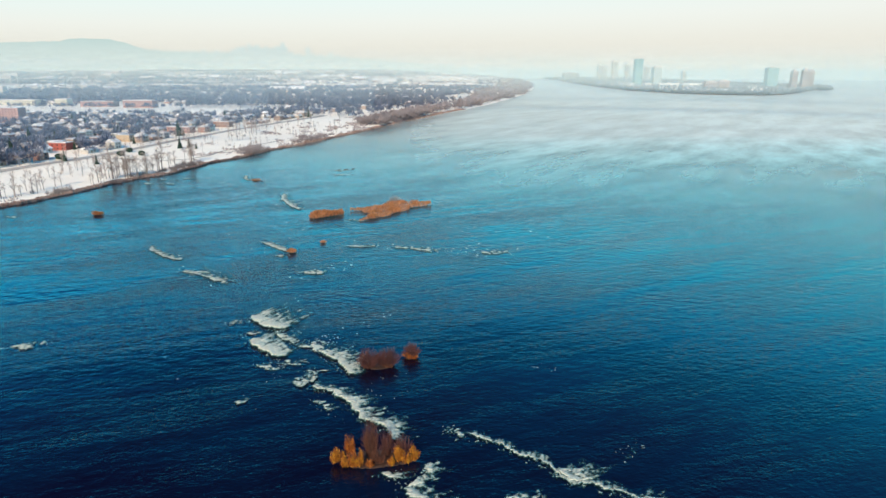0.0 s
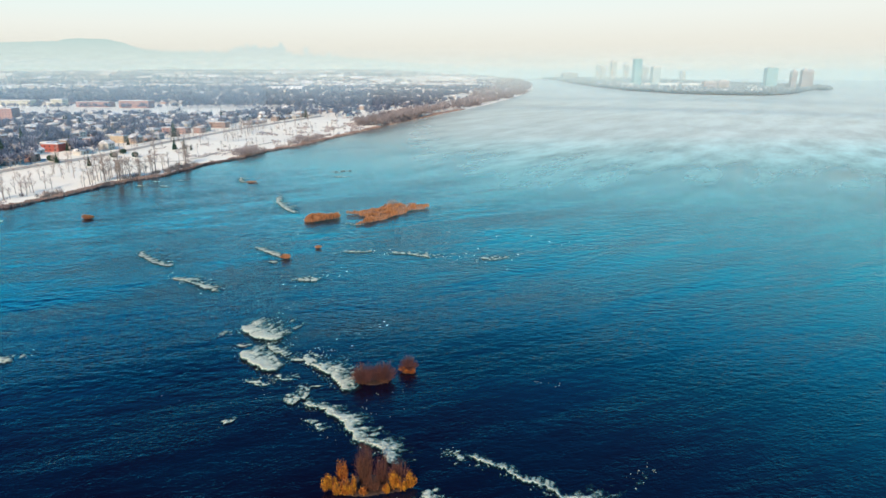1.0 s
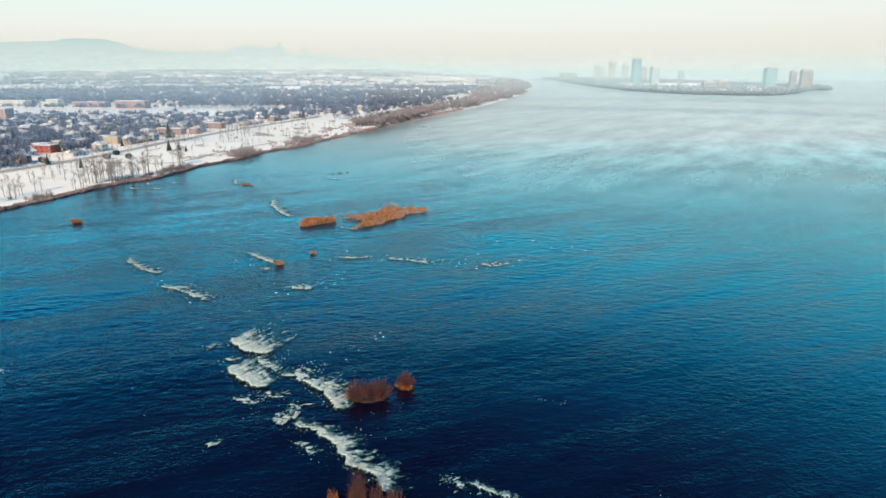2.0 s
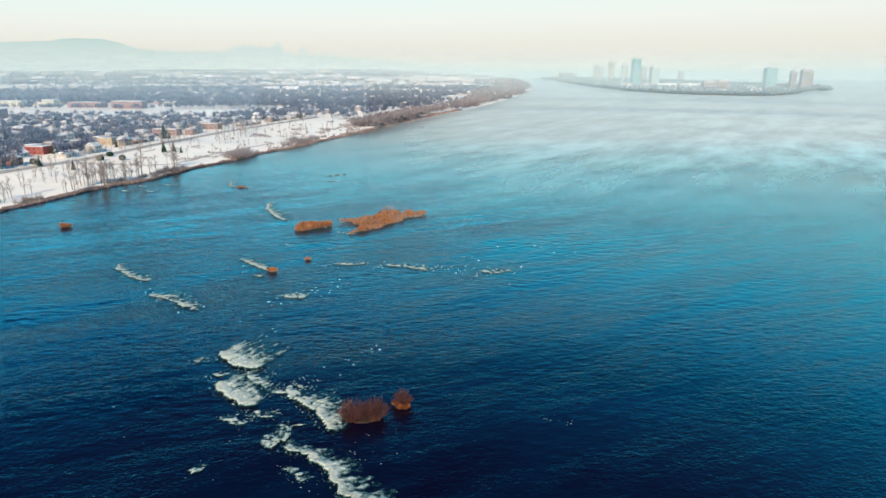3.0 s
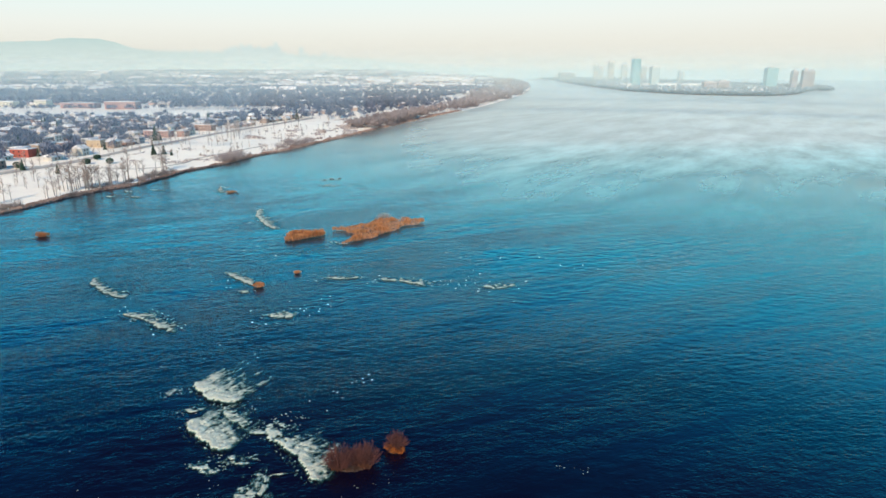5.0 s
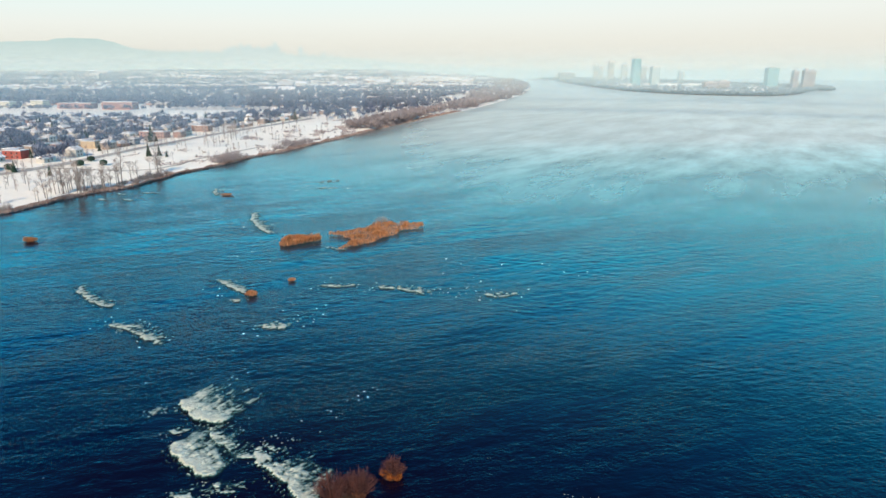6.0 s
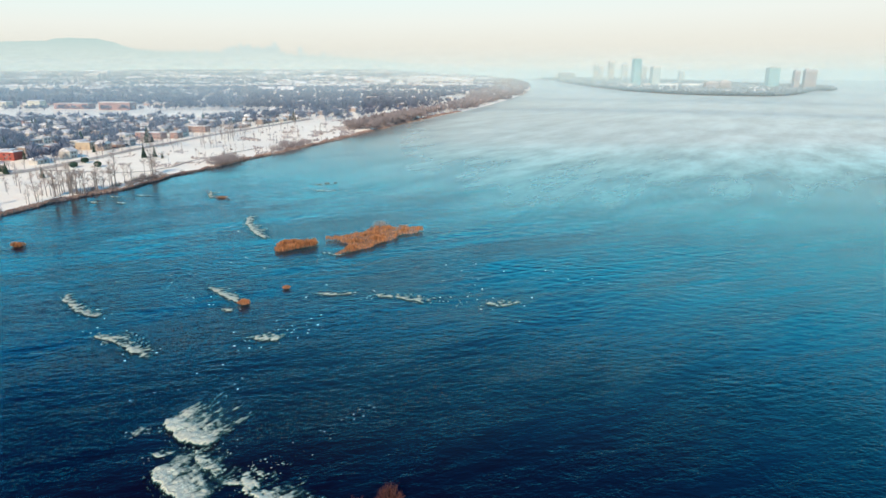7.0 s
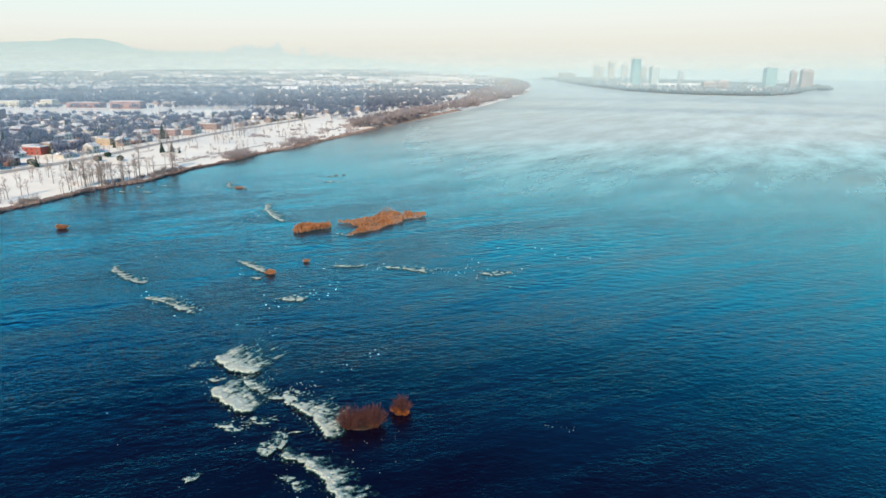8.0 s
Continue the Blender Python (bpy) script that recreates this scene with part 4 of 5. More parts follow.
foam("low white line in ruffled water", [(-26, 276), (-19, 274), (-12, 272.5), (-5, 268)], 8, 129, 0.4, 30, cell=0.3, solid=0.36)
foam("scattered foam in ruffled water", [(15, 268), (20, 265), (27, 267)], 9, 130, 0.4, 50, cell=0.3, solid=0.32)
foam("curved white rapid upstream of the reeds", [(-105.5, 404), (-103, 390), (-98, 376), (-91, 364), (-82, 352)], 6, 131, 0.35, 30, cell=0.3, solid=0.78, lobe=0.8)
foam("thin white line by the bank", [(-151, 474), (-147, 460), (-142, 449)], 6, 132, 0.5, cell=0.4, solid=0.35)
foam("white wave off the snowy bank", [(-209, 457), (-200, 453)], 4, 133, 0.5, cell=0.4, solid=0.45)
foam("white wave off the snowy bank", [(-196, 462), (-184, 457)], 4, 134, 0.5, cell=0.4, solid=0.45)
foam("white wave off the snowy bank", [(-214, 440), (-205, 436)], 4, 135, 0.5, cell=0.4, solid=0.4)
foam("white wave off the snowy bank", [(-196, 438), (-187, 434)], 4, 136, 0.5, cell=0.4, solid=0.4)
foam("white wave close to the bank", [(-241, 336), (-234, 333)], 4, 137, 0.5, cell=0.4, solid=0.35)
foam("white edge at the foot of the reeds", [(-52, 331), (-47, 327), (-41, 326)], 3, 139, 0.4, cell=0.3, solid=0.5)
foam("white edge round a wet rock", [(-90, 500), (-82, 497), (-72, 501)], 4, 140, 0.4, cell=0.4, solid=0.45)
foam("white ripples past a wet rock", [(-86, 478), (-74, 474), (-66, 478)], 5, 141, 0.4, cell=0.4, solid=0.3)


def whitecaps():
    """Flecks of foam: torn tails below the rapids, and a few single crests on the ruffled water."""
    spots = []
    # drifts of flecks, from one end to the other, with their breadth, number and size
    for (xa, ya, xb, yb, wide, n, size) in (
            (-42, 171, -34, 177, 2.2, 60, 0.34), (-35, 175, -15, 199, 2.2, 46, 0.26), (-69, 187, -65, 191, 1.4, 26, 0.3), (-47, 160, -38, 157, 1.8, 40, 0.34), (-50, 178, -44, 184, 1.6, 18, 0.28),
            (-62, 178, -57, 176, 1.0, 16, 0.32), (-52, 158, -44, 150, 2.0, 22, 0.26), (-33, 139, -24, 131, 1.2, 30, 0.26), (-24, 146, -12, 140, 2.0, 20, 0.22), (-18, 150, -8, 154, 1.5, 8, 0.22),
            (22, 157, 31, 156, 1.0, 12, 0.24), (0, 127, 6, 122, 1.0, 20, 0.24), (37, 115, 43, 121, 1.0, 22, 0.26), (-12, 109, -6, 106, 1.2, 30, 0.24), (-80, 205, -50, 215, 6, 16, 0.26),
            (-132, 168, -118, 172, 2.0, 30, 0.34), (-110, 245, -80, 226, 3.0, 40, 0.4), (-128, 262, -108, 258, 3.0, 20, 0.4), (-88, 282, -66, 262, 4.0, 30, 0.4), (-60, 236, -40, 250, 4.0, 40, 0.4),
            (-46, 279, 30, 266, 4.0, 80, 0.45), (-10, 285, 60, 300, 10, 30, 0.5), (-105, 380, -80, 352, 6.0, 20, 0.6), (-90, 480, -40, 476, 10, 24, 0.8), (-120, 300, -70, 315, 10, 20, 0.5), (-75, 150, -50, 138, 6, 14, 0.2)):
        t, off = rng.random(n), rng.normal(size=(n, 2)) * wide
        for k in range(n):
            spots.append((xa + (xb - xa) * t[k] + off[k, 0], ya + (yb - ya) * t[k] + off[k, 1], size * rng.uniform(0.35, 1.3)))
    V, F, T = [], [], []
    for x, y, a in spots:
        if rng.random() < 0.35:
            continue
        b, turn, k = a * rng.uniform(0.35, 0.75), rng.uniform(0.0, 1.0), len(V)
        for ring, (s, t) in enumerate(((1.0, 0.1), (0.6, 0.75))):
            for q in range(7):
                an, rr = q * 0.8976, s * rng.uniform(0.6, 1.25)
                u, w = a * rr * math.cos(an), b * rr * math.sin(an)
                V.append((x + u * math.cos(turn) - w * math.sin(turn), y + u * math.sin(turn) + w * math.cos(turn), 0.02 + 0.03 * a * ring))
                T.append(t)
        V.append((x, y, 0.05 * a + 0.03))
        T.append(rng.uniform(0.8, 1.1))
        F += [(k + q, k + (q + 1) % 7, k + 7 + (q + 1) % 7, k + 7 + q) for q in range(7)] + [(k + 7 + q, k + 7 + (q + 1) % 7, k + 14) for q in range(7)]
    P = np.array(V)
    P[:, 2] += wave_field(P[:, 0], P[:, 1], mesh_gap(P[:, 1])) - 0.05
    V = P.tolist()
    me = bpy.data.meshes.new("whitecaps")
    me.from_pydata(V, [], F)
    me.attributes.new("thickness", "FLOAT", "POINT").data.foreach_set("value", np.array(T, np.float32))
    tagged(part("whitecaps", me, M_FOAM), "small flecks of foam strewn over ruffled water", "foam", kind="stuff")


whitecaps()

leafy_clump("willow_shrub", "golden willow clump along the islet's foot", 2.6, 1.2, 0.9, 28, 450, M_YELLOW, (-20.4, 112.0, 0.2))
leafy_clump("willow_shrub", "golden willow clump at the islet's tip", 3.0, 1.1, 1.0, 35, 500, M_YELLOW, (-8.0, 113.0, 0.25))
leafy_clump("willow_shrub", "golden willow clump along the islet's foot", 2.9, 1.3, 0.9, 36, 480, M_YELLOW, (-18.4, 111.8, 0.2))
leafy_clump("willow_shrub", "low rust-orange willow clump along the islet's foot", 2.0, 1.2, 0.8, 37, 380, M_ORANGE, (-15.2, 111.9, 0.2))
leafy_clump("willow_shrub", "low golden willow clump along the islet's foot", 2.2, 1.2, 0.8, 38, 380, M_YELLOW, (-11.4, 112.4, 0.2))
for x, y, rx, ry, k in ((-20.4, 156.2, 2.6, 1.6, 45), (-16.0, 157.2, 2.4, 1.6, 46), (-9.6, 162.4, 1.9, 1.4, 47)):
    leafy_clump("sedge_clump", "brown sedge round the foot of a red willow", 1.1, rx, ry, k, 420, M_BROWN_TWIG, (x, y, 0.1), group="sedge on the islets")

# ---- river bank ----
def on_land(x, y):
    return float(land_z(np.array(float(x)), np.array(float(y))))


def bank_reeds():
    """The brown fringe of reeds along the water's edge."""
    n = 30000
    ys = np.concatenate([rng.uniform(340, 600, 16000), rng.uniform(600, 1250, 14000)])
    deep = 1 + 14 * np.clip(fbm(ys / 26.0, ys * 0 + 1.5, 33, 3) - 0.3, 0, 1) + np.clip((ys - 600) / 120, 0, 4)
    d = rng.uniform(-0.5, 1, n) * deep
    xs = shore_x(ys) - np.abs(d) + 0.6
    zs = land_z(xs, ys)
    tall = rng.uniform(0.5, 1.3, n) * (0.7 + fbm(ys / 12.0, xs / 12.0, 35, 2))
    V, F = [], []
    for x, y, z, h in zip(xs, ys, zs, tall):
        a = rng.uniform(0, 6.2832)
        w = rng.uniform(0.12, 0.32)
        sx, sy = math.cos(a) * w, math.sin(a) * w
        k = len(V)
        z = max(z, 0.0) - 0.05
        V += [(x - sx, y - sy, z), (x + sx, y + sy, z), (x + 1.1 * sx - sy * 0.4, y + 1.1 * sy + sx * 0.4, z + h * 0.8), (x - sy * 0.5, y + sx * 0.5, z + h), (x - 1.1 * sx, y - 1.1 * sy, z + h * 0.7)]
        F += [(k, k + 1, k + 2, k + 4), (k + 4, k + 2, k + 3)]
    me = bpy.data.meshes.new("bank_reeds")
    me.from_pydata(V, [], F)
    tagged(part("bank_reeds", me, M_BANK_REED), "brown dry reeds along the snowy shore", "reeds", kind="stuff")


bank_reeds()

TREES = [bare_tree("tree", "tall bare poplar on the snowy river bank", 22, 0.17, 201, limbs=11),
         bare_tree("tree", "bare cottonwood with rising limbs on the bank", 18, 0.24, 202),
         bare_tree("tree", "slender bare tree by the water's edge", 15, 0.2, 203, limbs=8),
         bare_tree("tree", "bare forked tree on the snowy bank", 12, 0.32, 204)]


def scatter(protos, spots, label_group=""):
    """Copies of the first trees, turned and scaled; the first spots take the trees themselves."""
    for k, (x, y, s) in enumerate(spots):
        p = protos[k % len(protos)]
        m = pose(x, y, on_land(x, y), 0, 0, random.uniform(0, 360))
        ob = p if k < len(protos) else copy_thing(p, m)
        if k < len(protos):
            ob.matrix_basis = m
        ob.scale = (s, s, s * random.uniform(0.9, 1.1))


random.seed(5)
spots = []
for _ in range(15):
    yc, dc, n_in = random.uniform(436, 536), random.uniform(3, 14), random.randint(2, 5)
    for _ in range(n_in):
        y = yc + random.gauss(0, 2.5)
        spots.append((float(shore_x(y)) - max(1.5, dc + random.gauss(0, 2.5)), y, random.uniform(0.6, 1.35)))
for _ in range(9):
    yc, dc = random.uniform(362, 440), random.uniform(4, 26)
    for _ in range(random.randint(1, 4)):
        y = yc + random.gauss(0, 2.0)
        spots.append((float(shore_x(y)) - max(2, dc + random.gauss(0, 2)), y, random.uniform(0.45, 0.9)))
for _ in range(20):
    y = random.uniform(440, 560)
    spots.append((float(shore_x(y)) - random.uniform(22, 75), y, random.uniform(0.35, 0.8)))
for _ in range(70):
    y = random.uniform(590, 960)
    spots.append((float(shore_x(y)) - random.uniform(8, 90), y, random.uniform(0.3, 0.7)))
for _ in range(70):
    y = random.uniform(440, 1000)
    spots.append((float(road_x(y)) + random.choice((-9, -7, 8)) + random.uniform(-1, 1), y, random.uniform(0.4, 0.75)))
for _ in range(16):
    yc, dc = random.uniform(640, 880), random.uniform(70, 125)
    for _ in range(random.randint(2, 5)):
        y = yc + random.gauss(0, 6)
        spots.append((float(shore_x(y)) - dc - random.gauss(0, 6), y, random.uniform(0.55, 1.0)))
scatter(TREES, spots)

def bank_grass():
    """Dry grass and low brush that stands out of the snow in patches on the slope."""
    r = np.random.default_rng(44)
    ys, d = r.uniform(360, 1150, 60000), r.uniform(3, 95, 60000)
    xs = shore_x(ys) - d
    thick = fbm(xs / 16.0, ys / 30.0, 61, 4) + np.interp(ys, (360, 540, 620, 1150), (-0.09, -0.05, 0.03, 0.05)) - 0.0012 * d
    keep = thick > 0.56 + 0.05 * r.random(60000)
    xs, ys = xs[keep], ys[keep]
    zs = land_z(xs, ys)
    n = len(xs)
    a, h, w = r.uniform(0, 6.2832, n), r.uniform(0.4, 1.5, n), r.uniform(0.15, 0.5, n)
    sx, sy = np.cos(a) * w, np.sin(a) * w
    V = np.stack([np.stack([xs - sx, ys - sy, zs - 0.1], -1), np.stack([xs + sx, ys + sy, zs - 0.1], -1), np.stack([xs + 0.7 * sx - 0.5 * sy, ys + 0.7 * sy + 0.5 * sx, zs + h], -1)], 1)
    tagged(part("bank_grass", arrays_mesh("bank_grass", V.reshape(-1, 3), np.arange(3 * n).reshape(-1, 3)), M_SCRUB), "patches of dry brush standing out of the bank's snow", "grass", kind="stuff")


bank_grass()
BUSHES = [twiggy_shrub('bank_bush', 'grey bare bush at the water\'s edge', 4.5, 3.2, 2.6, 212, 70, 12, M_SCRUB, M_BARK, group='bushes along the shore'), twiggy_shrub('bank_bush', 'low brown bush on the snowy bank', 3.2, 3.6, 3.0, 213, 80, 12, M_TWIG, M_BARK, group='bushes along the shore')]
random.seed(66)
bush_y = [random.choice((398, 402, 470, 476, 492, 505, 512, 520, 528, 536)) + random.gauss(0, 7) for _ in range(64)]
bush_spots = [(float(shore_x(y)) - abs(random.gauss(4, 4)) - 2, y, random.uniform(0.5, 1.2)) for y in bush_y]
for _ in range(44):
    y = random.uniform(610, 960)
    bush_spots.append((float(shore_x(y)) - 4 - 100 * random.random() ** 2, y, random.uniform(0.5, 1.1)))
scatter(BUSHES, bush_spots)
THICK = twiggy_shrub("bank_thicket", "dense brown thicket of bare shrubs by the shore", 8.5, 12, 8, 211, 330, 15, M_SCRUB, M_SCRUB, group="thickets along the shore")
thick_spots = [(-187, 588, 1.0), (-181, 598, 1.15), (-178, 612, 1.0), (-190, 606, 0.9), (-186, 622, 0.8), (-232, 442, 0.55), (-214, 497, 0.5), (-208, 520, 0.6), (-158, 680, 0.9), (-152, 700, 1.1), (-147, 716, 1.0), (-160, 718, 0.9), (-143, 735, 0.8)]
random.seed(6)
for _ in range(20):
    y = random.uniform(890, 1080)
    thick_spots.append((float(shore_x(y)) - random.uniform(2, 40), y, random.uniform(0.7, 1.1)))
for _ in range(40):
    y = random.uniform(1300, 2300)
    thick_spots.append((float(shore_x(y)) - random.uniform(2, 40), y, random.uniform(0.9, 1.4)))
scatter([THICK], thick_spots)

SPRUCES = [spruce("conifer", "dark green spruce on the snowy bank", 12, 221), spruce("conifer", "small dark spruce beside the road", 8.5, 222), spruce("conifer", "broad dark spruce among the houses", 14, 223)]
ROUND = round_evergreen("evergreen_shrub", "dark rounded evergreen shrub on the snow", 5.0, 224)
random.seed(8)
sp = [(-308, 511, 0.75), (-279, 505, 1.0), (-253, 606, 0.85), (-246, 611, 0.8), (-238, 607, 0.7)]
for _ in range(70):
    y = random.uniform(480, 1000)
    x = float(road_x(y)) - 12 - random.random() ** 1.3 * 260
    if x > -0.76 * y:
        sp.append((x, y, random.uniform(0.6, 1.25)))
scatter(SPRUCES, sp)
scatter([ROUND], [(-281, 548, 1.0), (-284, 570, 0.95), (-266, 555, 0.9), (-319, 522, 0.9), (-315, 519, 0.8)])


# ---- houses ----
def gable_roof(s, w, d, z, rise, over=0.5, thick=0.3):
    x0, x1, y0, y1 = -w / 2 - over, w / 2 + over, -d / 2 - over, d / 2 + over
    lo = z - 0.1
    vs = [(x0, y0, lo), (x1, y0, lo), (x1, y1, lo), (x0, y1, lo), (x0, 0, z + rise), (x1, 0, z + rise)]
    vs += [(x, y, q + thick) for x, y, q in vs]
    s.add(vs, [(6, 7, 11, 10), (8, 9, 10, 11), (7, 8, 11), (9, 6, 10), (0, 1, 7, 6), (2, 3, 9, 8), (1, 2, 8, 7), (3, 0, 6, 9), (0, 4, 5, 1), (2, 5, 4, 3)])


def hip_roof(s, w, d, z, rise, over=0.5, thick=0.3):
    x0, x1, y0, y1 = -w / 2 - over, w / 2 + over, -d / 2 - over, d / 2 + over
    k = max((w - d) / 2, 0.4)
    s.box(x0, y0, z - 0.1, x1, y1, z + thick)
    q = z + thick
    s.add([(x0, y0, q), (x1, y0, q), (x1, y1, q), (x0, y1, q), (-k, 0, q + rise), (k, 0, q + rise)], [(0, 1, 5, 4), (1, 2, 5), (2, 3, 4, 5), (3, 0, 4)])


def windows_on(ob, w, d, floors, step, z0=0.9, size=(1.3, 1.4), storey=2.8, sides="snew", mat=M_GLASS):
    """Each window is a recessed pane box set 5 cm proud of the wall, on the sides named."""
    made = None
    rows = []
    for fl in range(floors):
        z = z0 + fl * storey
        for side, (ln, off) in {"s": (w, -d / 2), "n": (w, d / 2), "e": (d, w / 2), "w": (d, -w / 2)}.items():
            if side not in sides:
                continue
            n = max(int((ln - 1.5) / step), 1)
            for k in range(n):
                u = (k - (n - 1) / 2) * step
                rows.append((side, u, off, z))
    mesh = None
    for side, u, off, z in rows:
        if mesh is None:
            s = Shape().box(-size[0] / 2, -0.06, 0, size[0] / 2, 0.06, size[1])
            mesh = s.mesh("window")
            mesh.materials.append(mat)
        win = new("window", mesh)
        win.parent = ob
        win.matrix_basis = pose(u, off, z) if side in "sn" else pose(off, u, z, 0, 0, 90)


def house(label, w, d, floors, roof, seed, wall=M_WALL, window_sides="se", name="house", category="house", group="houses behind the river road", storey=2.8, step=3.2, roof_mat=M_ROOF_SNOW):
    random.seed(seed)
    ob = thing(name, label, category, group)
    h = floors * storey + 0.4
    body = Shape().box(-w / 2, -d / 2, -0.6, w / 2, d / 2, h)
    if roof == "gable":
        rise = d * 0.28
        body.add([(-w / 2, -d / 2, h), (-w / 2, d / 2, h), (-w / 2, 0, h + rise - 0.1), (w / 2, -d / 2, h), (w / 2, d / 2, h), (w / 2, 0, h + rise - 0.1)], [(0, 2, 1), (3, 4, 5)])
    part("wall", body, wall, ob)
    r = Shape()
    if roof == "gable":
        gable_roof(r, w, d, h, d * 0.28)
    elif roof == "hip":
        hip_roof(r, w, d, h, d * 0.22)
    else:
        r.box(-w / 2 - 0.15, -d / 2 - 0.15, h, w / 2 + 0.15, d / 2 + 0.15, h + 0.45)
        r.box(-w / 2 + 0.5, -d / 2 + 0.5, h + 0.45, w / 2 - 0.5, d / 2 - 0.5, h + 0.6)
    part("roof", r, roof_mat, ob, "snow-covered roof")
    top = h + (d * 0.28 if roof != "flat" else 0.4)
    part("chimney", Shape().box(w * 0.22, -0.35, h - 0.3, w * 0.22 + 0.7, 0.35, top + 1.0), M_BRICK, ob)
    part("door", Shape().box(-w * 0.18 - 0.5, -d / 2 - 0.08, 0.1, -w * 0.18 + 0.5, -d / 2 + 0.05, 2.2), M_TRIM, ob)
    windows_on(ob, w, d, floors, step, sides=window_sides, storey=storey)
    return ob


HOUSES = [house("detached house with a snowy gable roof", 11, 8.5, 1, "gable", 301, step=3.4), house("two-storey house with a snowy hip roof", 10, 9, 2, "hip", 302, step=3.4),
          house("low bungalow with a snow-covered hip roof", 14, 9, 1, "hip", 303, step=3.6), house("two-storey flat-roofed duplex under snow", 12, 11, 2, "flat", 304, step=3.4),
          house("two-storey house with a steep snowy gable", 9, 10, 2, "gable", 305, step=3.2)]
random.seed(12)
placed, spots = [(-612, 885, 34), (-353, 586, 16), (-327, 655, 14), (-305, 742, 20), (-280, 812, 16)], []
for col in range(16):
    y = 430.0
    while y < 990:
        y += random.uniform(14.5, 20)
        x = float(road_x(y)) - 24 - col * 27 - (12 if col % 2 else 0) + random.uniform(-3, 3)
        if x < -0.76 * y - 10 or any(math.hypot(x - a, y - b) < r for a, b, r in placed) or any(abs(x - a * y / b) < r and b - 60 < y < b for a, b, r in placed[:5]) or random.random() < 0.1:
            continue
        placed.append((x, y, 12))
        spots.append((x, y, col))
for _ in range(44):
    y = random.uniform(995, 1400)
    x = float(road_x(y)) - random.uniform(18, 135)
    if not any(math.hypot(x - a, y - b) < 17 for a, b, r in placed):
        placed.append((x, y, 12))
        spots.append((x, y, 3))
random.shuffle(spots)
spots.sort(key=lambda q: q[1])
for k, (x, y, col) in enumerate(spots[:290]):
    p = HOUSES[(k * 7 + col) % 5] if k >= 5 else HOUSES[k]
    m = pose(x, y, on_land(x, y), 0, 0, 90 * random.choice((1, 1, 1, 0)) + random.uniform(-6, 6) - 15)
    if k < 5:
        p.matrix_basis = m
    else:
        copy_thing(p, m)


def block(label, x, y, w, d, floors, turn, wall, seed, name="apartment_block", roof="flat", sides="se", step=4.0, storey=3.1):
    ob = house(label, w, d, floors, roof, seed, wall, sides, name, "building", "larger buildings in the city", storey, step)
    ob.matrix_basis = pose(x, y, on_land(x, y), 0, 0, turn)
    return ob


block("long red-clad building with a flat roof", -353, 584, 17, 10, 2, -8, M_RED, 311, sides="s", step=5)
block("tan rendered building with a snowy flat roof", -327, 654, 15, 11, 2, -10, M_TAN, 312, sides="e", step=4)
block("low brown brick apartment block", -307, 744, 30, 11, 2, -12, M_PINK_BRICK, 313)
block("low red brick building facing the river road", -282, 816, 22, 10, 2, -14, M_BRICK, 314)
block("orange brick apartment block with rows of windows", -606, 885, 52, 16, 6, -4, M_PINK_BRICK, 315, sides="s", step=4.4)
block("pale brick school with a flat roof", -572, 1215, 58, 20, 4, -6, M_PINK_BRICK, 316, sides="s", step=5)
block("long brown brick factory", -662, 1240, 66, 20, 3, -6, M_PINK_BRICK, 317, sides="s", step=6)
block("cream panelled warehouse beside brick works", -745, 1265, 24, 18, 4, -4, M_CREAM, 318, name="warehouse", sides="s", step=6)
block("long low cream warehouse under snow", -850, 1290, 80, 18, 3, -4, M_CREAM, 319, name="warehouse", sides="s", step=7)
block("grey-cream warehouse with a broad snowy roof", -960, 1320, 70, 60, 3, -4, M_CONCRETE, 320, name="warehouse", sides="s", step=7)
block("pale apartment slab far in the city", -1180, 1700, 60, 18, 7, 0, M_CONCRETE, 321, sides="s", step=6)

# ---- the far city ----
def far_tree_mesh(name, spots, material, label, category="trees", K=16, thin=1.0):
    """Small bare trees, each a trunk and a fan of twig sprays, in one mesh."""
    n = len(spots)
    spots = np.asarray(spots)
    z = land_z(spots[:, 0], spots[:, 1])
    V = np.zeros((n, K, 3, 3))
    base = np.column_stack([spots[:, 0], spots[:, 1], z])
    H = spots[:, 2]
    for k in range(K):
        g = rng.normal(size=(n, 3))
        g /= np.linalg.norm(g, axis=1)[:, None]
        g[:, 2] = np.abs(g[:, 2]) * rng.choice((1, 1, -0.7), n)
        rad = rng.uniform(0.25, 1.0, n) ** 0.6
        s = base + np.column_stack([g[:, 0] * 0.36 * H * rad, g[:, 1] * 0.36 * H * rad, H * (0.55 + 0.4 * g[:, 2] * rad)])
        d = (g + (0, 0, 0.5)) * (H * rng.uniform(0.1, 0.2, n))[:, None]
        w = np.cross(g, rng.normal(size=(n, 3))) * (thin * 0.055 * H)[:, None]
        if k == 0:
            s, d, w = base - (0, 0, 0.5), np.column_stack([0 * H, 0 * H, 0.8 * H]), np.column_stack([0.02 * H, 0 * H, 0 * H])
        V[:, k, 0], V[:, k, 1], V[:, k, 2] = s - d * 0.5 * (k > 0) - w, s - d * 0.5 * (k > 0) + w, s + d
    F = np.arange(n * K * 3).reshape(-1, 3)
    tagged(part(name, arrays_mesh(name, V.reshape(-1, 3), F), material), label, category, kind="stuff")


